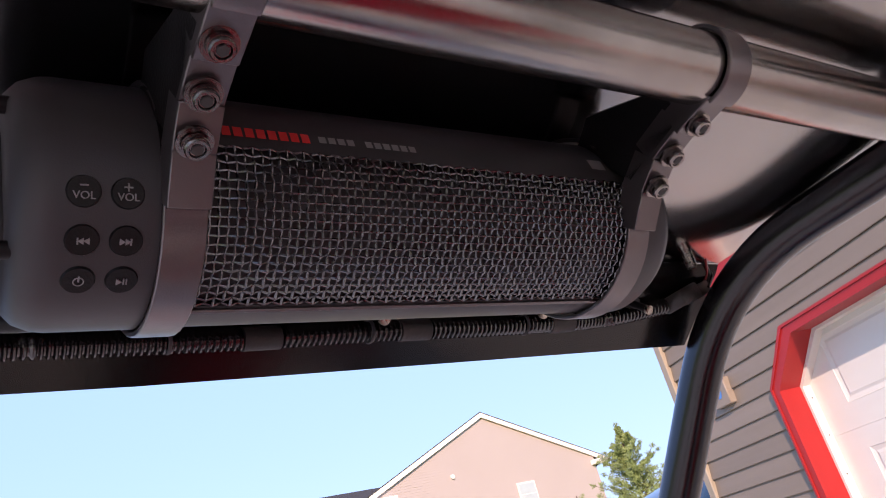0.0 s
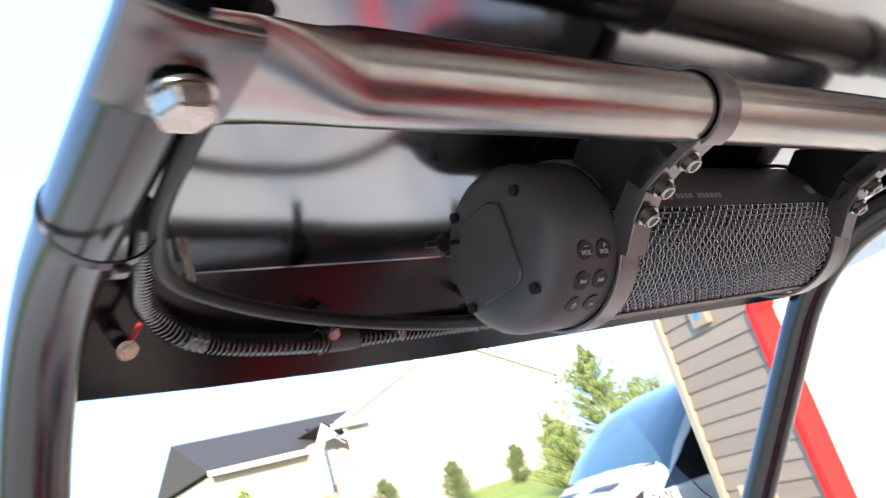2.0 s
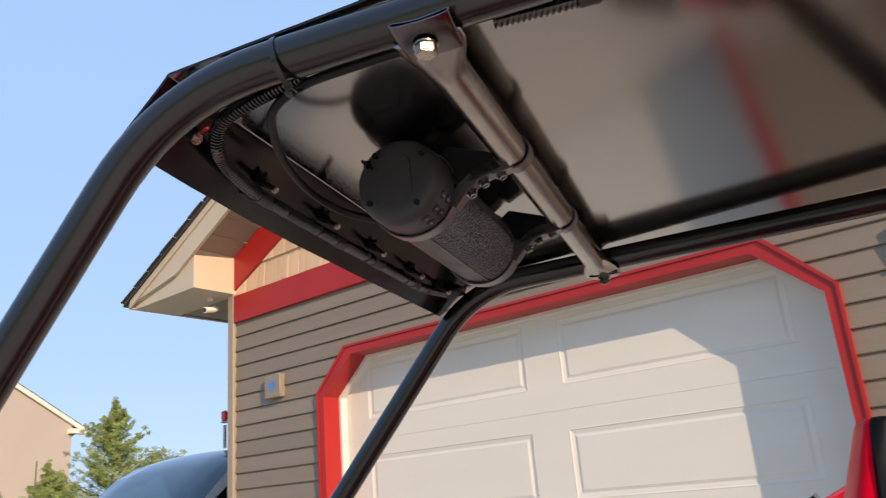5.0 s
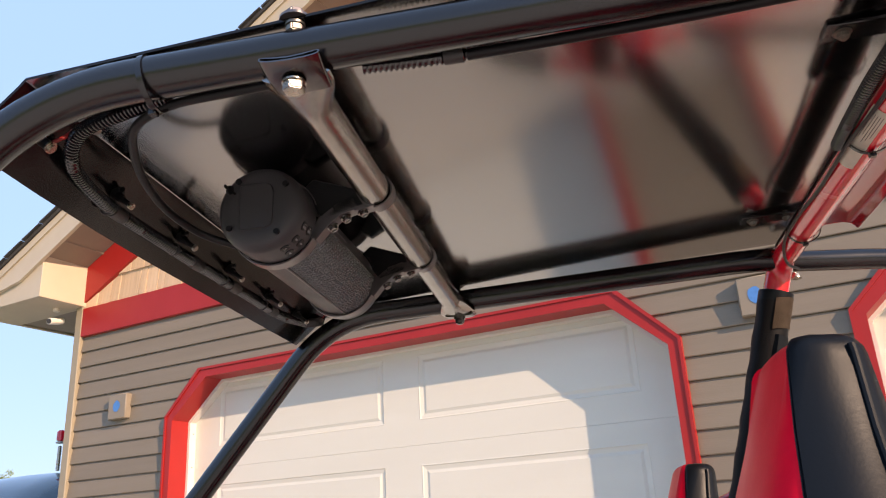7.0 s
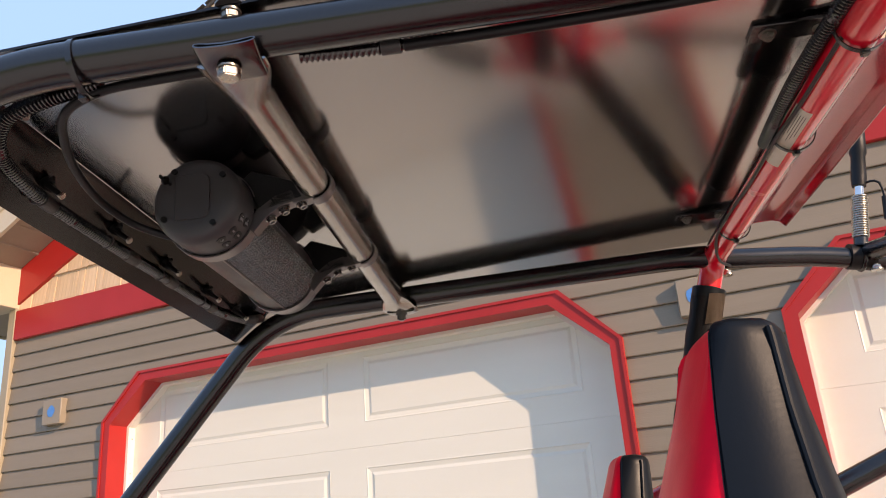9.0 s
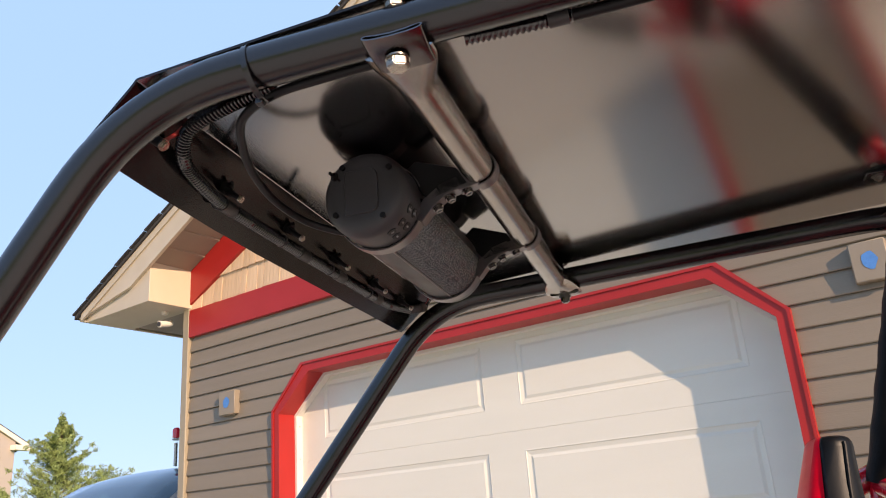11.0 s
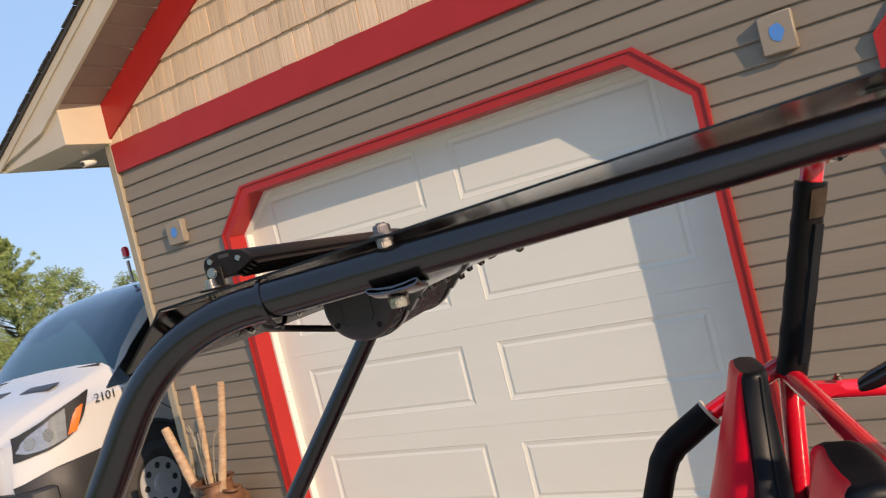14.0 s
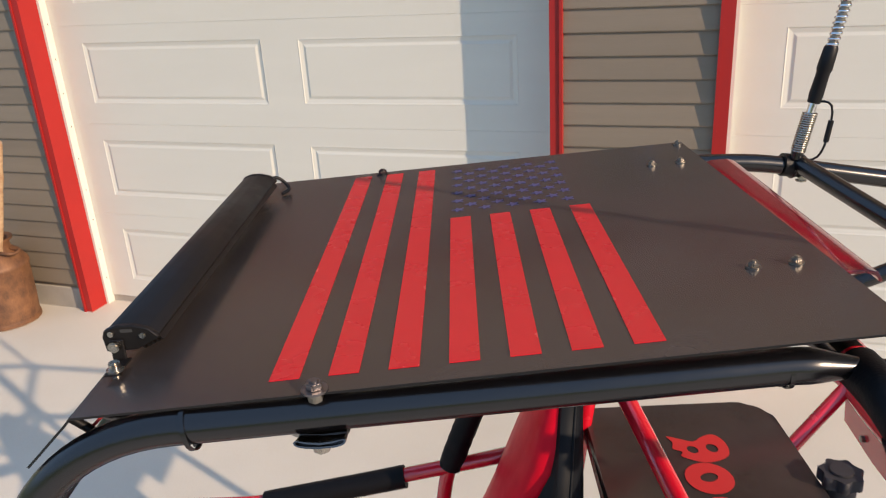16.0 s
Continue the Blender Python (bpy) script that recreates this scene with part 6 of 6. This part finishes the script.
for k in range(60):
    z = 2.0 + 0.12 * k
    up = max(0.0, (z + 0.03 - ZE) / (ZA - ZE))
    a, b = PA + up * (PAPEX - PA), PB - up * (PB - PAPEX)
    if b - a > 0.3 and z < ZA - 0.1:
        hpart("lap", prism([(-0.002, z), (-0.010, z), (-0.004, z + 0.118), (-0.002, z + 0.118)], "x", a + 0.02, b - 0.02), "house", "", hwall)
for pe, zz in ((PA - 0.55, ZE - 0.05), (PB + 0.75, ZE - 0.03)):
    hpart("rake_trim", prism([(pe, zz + 0.0), (PAPEX, ZA + 0.01), (PAPEX, ZA + 0.26), (pe, zz + 0.24)], "y", -0.13, -0.06), "white_trim", "white rake board")
    hpart("roof", prism([(pe, zz + 0.24), (PAPEX, ZA + 0.26), (PAPEX, ZA + 0.30), (pe, zz + 0.28)], "y", -0.14, 9.3), "shingle", "dark shingle roof", skew=0.72)
    hpart("rake_soffit", prism([(pe, zz + 0.02), (PAPEX, ZA + 0.04), (PAPEX, ZA + 0.08), (pe, zz + 0.06)], "y", -0.06, 0.0), "white_trim", "white soffit")
hpart("eave_box", box(PA - 0.75, PA + 0.9, -0.36, 0.0, ZE - 0.12, ZE + 0.10), "white_trim", "white eave return")
hpart("eave_box", box(PB - 0.3, PB + 0.75, -0.36, 0.0, ZE - 0.12, ZE + 0.12), "white_trim", "white eave return")
hpart("corner_board", box(PA - 0.02, PA + 0.06, -0.03, 0.1, 0.5, ZE), "white_trim", "white corner board")
for p0, p1, z0, z1, mull in ((7.47, 8.62, 4.58, 5.78, "h"), (1.36, 2.87, 1.88, 3.06, "v"), (9.26, 10.4, 1.82, 2.95, "v")):
    wd = hpart("window", box(p0, p1, -0.05, 0.06, z0, z1), "white_trim", "white framed window")
    m = 0.09
    if mull == "h":
        panes = ((p0 + m, p1 - m, z0 + m, (z0 + z1) / 2 - 0.03), (p0 + m, p1 - m, (z0 + z1) / 2 + 0.03, z1 - m))
    else:
        panes = ((p0 + m, (p0 + p1) / 2 - 0.03, z0 + m, z1 - m), ((p0 + p1) / 2 + 0.03, p1 - m, z0 + m, z1 - m))
    for a, b, c, d in panes:
        hpart("pane", box(a, b, -0.062, -0.05, c, d), "glass_far", "pale window pane", wd)
hpart("gable_vent", disc((3.84, -0.04, 6.62), (0, 1, 0), 0.11, 0.08, 20), "white_trim", "round white vent")
hpart("downpipe", sweep([(11.0, -0.08, 1.8), (11.0, -0.08, 4.6)], 0.028, 8), "bark", "dark downpipe")
# recessed entry and the lower wing beside it
hpart("entry_wall", box(-1.6, PA + 1.6, 1.3, 9.0, 0.5, 5.75), "house", "taupe recessed entry wall")
entry = hpart("window", box(-1.30, -0.55, 1.22, 1.32, 3.75, 5.35), "white_trim", "tall white entry window")
for za, zb in ((3.87, 4.52), (4.58, 5.23)):
    for a, b in ((-1.20, -0.945), (-0.905, -0.65)):
        hpart("pane", box(a, b, 1.205, 1.22, za, zb), "glass_far", "pale window pane", entry)
hpart("column", box(-1.72, -1.50, 0.55, 0.78, 3.35, 5.62), "white_trim", "white porch column")
hpart("column_base", box(-1.85, -1.35, 0.42, 0.92, 1.7, 3.36), "brick", "tan stone column base")
hpart("entry_gable", prism([(-1.75, 5.62), (PA - 0.1, 5.75), (-1.25, 6.45)], "y", 0.5, 0.62), "white_trim", "small white gable over the entry")
hpart("entry_roof", prism([(-1.22, 6.50), (-1.26, 6.43), (PA + 0.1, 5.78), (PA + 0.1, 5.88)], "y", 0.45, 5.0), "shingle", "dark shingle porch roof")
hpart("wing_wall", box(-6.1, -1.6, 2.2, 9.0, 0.5, 5.5), "house", "taupe garage wing wall")
hpart("wing_roof", prism([(1.75, 5.62), (10.2, 5.62), (6.0, 7.72)], "x", -6.35, -0.3), "shingle", "dark shingle wing roof")
hpart("wing_ridge", prism([(4.4, 6.93), (7.6, 6.93), (6.0, 7.72)], "x", -0.3, 3.4), "shingle", "dark shingle ridge running into the main roof")
hpart("wing_fascia", box(-6.35, -1.0, 1.70, 1.80, 5.42, 5.64), "white_trim", "white gutter board")
gx = ground_z(-32, 3)
bm = turned([(2.2, 0.0), (2.2, 0.16), (1.9, 0.20), (0.0, 0.22)], 24)
bm.transform(Matrix.Translation((-33.0, 1.3, gx - 0.05)) @ Matrix.Diagonal((1, 1.3, 1, 1)))
solo("stone_bed", bm, "brick", "round stone-edged planting bed by the house", "planter")
bm = turned([(0.75, 0), (0.75, 0.7), (0.8, 0.72), (0.8, 0.82), (0, 0.85)], 20)
bm.transform(Matrix.Translation((-33.4, 2.0, gx + 0.1)))
solo("stone_plinth", bm, "brick", "tan stone porch plinth", "plinth")


# ---- plants ----
def leaf_cloud(centres, count, size, rnd, squash=1.0, up=0.4, droop=0.0, slim=0.45):
    """Many small leaf faces round the given centres (x, y, z, radius)."""
    verts, faces = [], []
    for cx, cy, cz, cr in centres:
        for _ in range(count):
            d = Vector((rnd.gauss(0, 1), rnd.gauss(0, 1), rnd.gauss(0, 1))).normalized() * cr * rnd.random() ** 0.45
            p = Vector((cx + d.x, cy + d.y, cz + d.z * squash))
            t = Vector((rnd.gauss(0, 1), rnd.gauss(0, 1), rnd.gauss(0, 1) + up)).normalized()
            t = (t + Vector((d.x, d.y, -droop)) * (0.8 / max(cr, 0.01))).normalized()
            n = t.cross(Vector((rnd.gauss(0, 1), rnd.gauss(0, 1), rnd.gauss(0, 1)))).normalized()
            s = size * rnd.uniform(0.6, 1.4)
            i = len(verts)
            verts += [p - t * s, p + n * s * slim, p + t * s, p - n * s * slim]
            faces.append((i, i + 1, i + 2, i + 3))
    me = bpy.data.meshes.new("crown")
    me.from_pydata([tuple(v) for v in verts], [], faces)
    return me


def crown(me, material, parent, label):
    me.materials.append(M[material])
    ob = new("crown", me)
    ob.parent = parent
    return tagged(ob, label)


def conifer(x, y, h, wide, seed, base=0.08, label="tall young spruce with upswept branches", name="conifer"):
    rnd = random.Random(seed)
    t = thing(name, Matrix.Translation((x, y, ground_z(x, y))), label, "tree" if name == "conifer" else "shrub", "trees on the lawn" if name == "conifer" else "shrubs by the house")
    part("trunk", sweep([(0, 0, -0.1), (0.03, 0.02, h * 0.5), (0, 0, h * 0.98)], lambda i, s: (0.10, 0.06, 0.012)[i] * h / 5, 10), "bark", t, "tapered bark trunk")
    cs, limbs = [], bmesh.new()
    tiers = int(6 + h * 5.5)
    for k in range(tiers):
        s = base + (1 - base) * k / tiers
        reach = wide * ((1 - s) ** 1.05 if name == "conifer" else 0.95 * math.sin(math.pi * min(0.985, 0.30 + 0.70 * s)) ** 0.9) * rnd.uniform(0.7, 1.15)
        for j in range(6 if s < 0.8 else 4):
            a = rnd.uniform(0, math.tau)
            ln = reach * (rnd.uniform(0.5, 1.2) if name == "conifer" else rnd.uniform(0.7, 1.0))
            tip = Vector((math.cos(a) * ln, math.sin(a) * ln, h * s + ln * rnd.uniform(0.35, 0.75)))
            root = Vector((0, 0, h * s))
            sweep([root, tip], lambda i, q: 0.018 if i == 0 else 0.004, 4, limbs, cap=False)
            for m in range(4):
                p = root.lerp(tip, 0.35 + 0.22 * m)
                cs.append((p.x, p.y, p.z, (0.07 if name == "conifer" else 0.10) + 0.17 * (1 - s) * (1.25 - 0.28 * m)))
    cs.append((0, 0, h, 0.10))
    tagged(part("branchwork", limbs, "bark", t), "thin upswept limbs", kind="stuff")
    crown(leaf_cloud(cs, 50, 0.050 * (h / 5) ** 0.4, rnd, 0.8, 0.9, slim=0.22), "needle" if name == "conifer" else "shrub_needle", t, "feathery green needles")
    return t


def leafy(x, y, h, wide, seed, label, name="leafy_tree", low=0.35, material="leaf", count=70):
    rnd = random.Random(seed)
    t = thing(name, Matrix.Translation((x, y, ground_z(x, y))), label, "tree" if h > 2 else "shrub", "trees on the lawn" if h > 2 else "shrubs by the house")
    part("trunk", sweep([(0, 0, -0.1), (0.02, 0.03, h * 0.35), (0, 0, h * 0.7)], lambda i, s: (0.05, 0.035, 0.01)[i] * h / 2.5, 8), "bark", t, "short bark trunk")
    limbs, cs = bmesh.new(), []
    for k in range(34):
        a, s = rnd.uniform(0, math.tau), rnd.random()
        z = h * (low + (0.92 - low) * s)
        r = wide * math.sin(math.pi * min(1, 0.16 + 0.84 * s) ** 0.8) ** 0.6 * rnd.uniform(0.35, 0.95)
        p = Vector((math.cos(a) * r, math.sin(a) * r, z))
        sweep([Vector((0, 0, z * 0.6)), p], 0.010 * h / 3, 4, limbs, cap=False)
        cs.append((p.x, p.y, p.z, wide * rnd.uniform(0.22, 0.40)))
    tagged(part("branchwork", limbs, "bark", t), "spreading limbs", kind="stuff")
    crown(leaf_cloud(cs, count, 0.028 * h ** 0.6, rnd, 0.9), material, t, "dense green leaves")
    return t


conifer(-21.0, 9.2, 5.0 - ground_z(-21, 9.2), 2.5, 4)
conifer(-19.6, 7.0, 2.35, 1.5, 8, 0.02, "broad low spruce beside the taller one")
conifer(-22.5, 8.0, 2.6, 1.3, 14, 0.02, "broad low spruce beside the taller one")
leafy(-30.0, 16.2, 4.4 - ground_z(-30, 16.2), 1.55, 21, "round leafy tree behind the van", count=170)
leafy(-30.0, 19.9, 3.7 - ground_z(-30, 19.9), 1.2, 22, "round leafy tree beyond the garage corner", count=150)
for k, (x, y, h, w) in enumerate(((-31, 3.95, 1.75, 0.74), (-31, 6.9, 1.65, 0.76), (-31, 9.85, 1.60, 0.66))):
    conifer(x, y, h, w, 31 + k, 0.03, "dense pointed evergreen shrub by the house", "shrub")
conifer(-13.2, -2.35, 2.7, 1.75, 41, 0.02, "broad loose spruce on the lawn edge")
st = thing("marker_post", Matrix.Translation((-30.6, 2.55, ground_z(-30.6, 2.55))), "white garden post with dark bands", "post")
part("pole", sweep([(0, 0, 0), (0, 0, 3.2)], 0.035, 8), "white_trim", st, "white pole")
part("foot", disc((0, 0, 0.25), (0, 0, 1), 0.11, 0.5, 12, 0.02), "white_trim", st)
for z in (0.15, 0.35):
    part("band", disc((0, 0, z), (0, 0, 1), 0.115, 0.06, 12), "ink", st, "dark band")

# grass blades over the near lawn
rnd = random.Random(77)
verts, faces = [], []
for _ in range(14000):
    x = -9.2 - 20 * rnd.random() ** 1.4
    y = rnd.uniform(-4, 12)
    z = ground_z(x, y)
    a, hgt, wd = rnd.uniform(0, math.tau), rnd.uniform(0.02, 0.05), 0.006
    c, s = math.cos(a) * wd, math.sin(a) * wd
    i = len(verts)
    verts += [(x - c, y - s, z), (x + c, y + s, z), (x + rnd.uniform(-0.03, 0.03), y + rnd.uniform(-0.03, 0.03), z + hgt)]
    faces.append((i, i + 1, i + 2))
me = bpy.data.meshes.new("grass_blades")
me.from_pydata(verts, [], faces)
me.materials.append(M["blade"])
tagged(new("grass_blades", me), "short green lawn grass blades", "grass", kind="stuff")

# ---- pieces of the walls ----
COURSE = 0.0985
PLANK_TOP = 2.485


def trim_edge(z, dx, left):
    """Where a course meets the middle of the trim at height z."""
    o = octagon(dx, -0.025)
    l, z0, cl, t, cr, r = o[0][0], o[1][1], o[2][0], o[2][1], o[3][0], o[5][0]
    if z >= t:
        return None
    s = max(0.0, (z - z0) / (t - z0))
    return l + (cl - l) * s if left else r + (cr - r) * s


def plank(x0a, x0b, x1a, x1b, z, COURSE=COURSE):
    """One lap of siding: the lower lip stands proud and rolls back under. a: at the bottom, b: at the top."""
    bm = bmesh.new()
    prof = ((-0.136, z + 0.005), (-0.1555, z), (-0.1580, z + 0.004), (-0.1575, z + 0.012), (-0.1465, z + COURSE), (-0.136, z + COURSE + 0.006))
    rows = []
    for y, zz in prof:
        s = min(1.0, max(0.0, (zz - z) / COURSE))
        rows.append((bm.verts.new((x0a + (x0b - x0a) * s, y, zz)), bm.verts.new((x1a + (x1b - x1a) * s, y, zz))))
    for a, b in zip(rows, rows[1:]):
        bm.faces.new((a[0], a[1], b[1], b[0]))
    return bm


wall_obj = bpy.data.objects["wall_front"]
for k in range(25):
    z = PLANK_TOP - COURSE * (k + 1)
    if z < 0.07:
        break
    zt = z + COURSE
    cuts = []
    x = (X0 + 0.055, X0 + 0.055)
    for dx in DOORS:
        la, lb = trim_edge(z, dx, True), trim_edge(zt, dx, True)
        if la is None or lb is None:
            continue
        top = octagon(dx, -0.025)[2][0]
        cuts.append((x[0], x[1], la, lb if lb is not None else top))
        ra, rb = trim_edge(z, dx, False), trim_edge(zt, dx, False)
        x = (ra, rb if rb is not None else octagon(dx, -0.025)[3][0])
    cuts.append((x[0], x[1], X1 - 0.055, X1 - 0.055))
    for n_cut, (a, b, c, d) in enumerate(cuts):
        if len(cuts) == 1 or n_cut != 1:
            part("siding_plank", plank(a, b, c, d, z), "siding", wall_obj, smooth=30)
# the strip between the doors is hung a little closer
for k in range(20):
    z = 1.998 - 0.0957 * k
    ends = [trim_edge(q, dx, left) for dx, left in ((DOORS[0], False), (DOORS[1], True)) for q in (z, z + 0.0957)]
    part("siding_plank", plank(*ends, z, 0.0957), "siding", wall_obj, smooth=30)

# cedar-look shakes in the gable: courses of uneven tapered pieces
rnd = random.Random(11)
EXPO = 0.178
shared = {}
placed = 0
rest = bmesh.new()
for k in range(14):
    z = 2.676 + EXPO * k
    x = X0 + 0.05 + 0.03 * (k % 3)
    while x < X1 - 0.05:
        w = rnd.choice((0.06, 0.08, 0.10, 0.12, 0.15, 0.18))
        zr = max(rake(x), rake(x + w))
        if z < zr:
            key = (w, rnd.randrange(2))
            h = EXPO + 0.02
            if key not in shared:
                bm = bmesh.new()
                q = 0.003 if key[1] else 0.0
                v = [bm.verts.new(c) for c in ((0.0015, -0.020 - q, 0.003 * key[1]), (w - 0.0025, -0.022 - q, 0), (w - 0.0025, -0.008, h), (0.0015, -0.006, h),
                                               (0.0015, 0, 0.003 * key[1]), (w - 0.0025, 0, 0))]
                for c in ((0, 1, 2, 3), (0, 4, 5, 1), (0, 3, 4), (1, 5, 2)):
                    bm.faces.new([v[i] for i in c])
                shared[key] = mesh_of(bm, "shake", "shake", 0)
            if x < 3.2 and placed < 300 and z < 3.95:
                ob = new("shake", shared[key])
                ob.parent = wall_obj
                ob.location = (x, WALL_Y, z)
                placed += 1
            else:
                rest.from_mesh(shared[key])
                rest.verts.ensure_lookup_table()
                for v in rest.verts[-6:]:
                    v.co += Vector((x, WALL_Y, z))
        x += w
tagged(part("shakes", rest, "shake", wall_obj, smooth=0), "tan shakes further up the gable", kind="stuff")
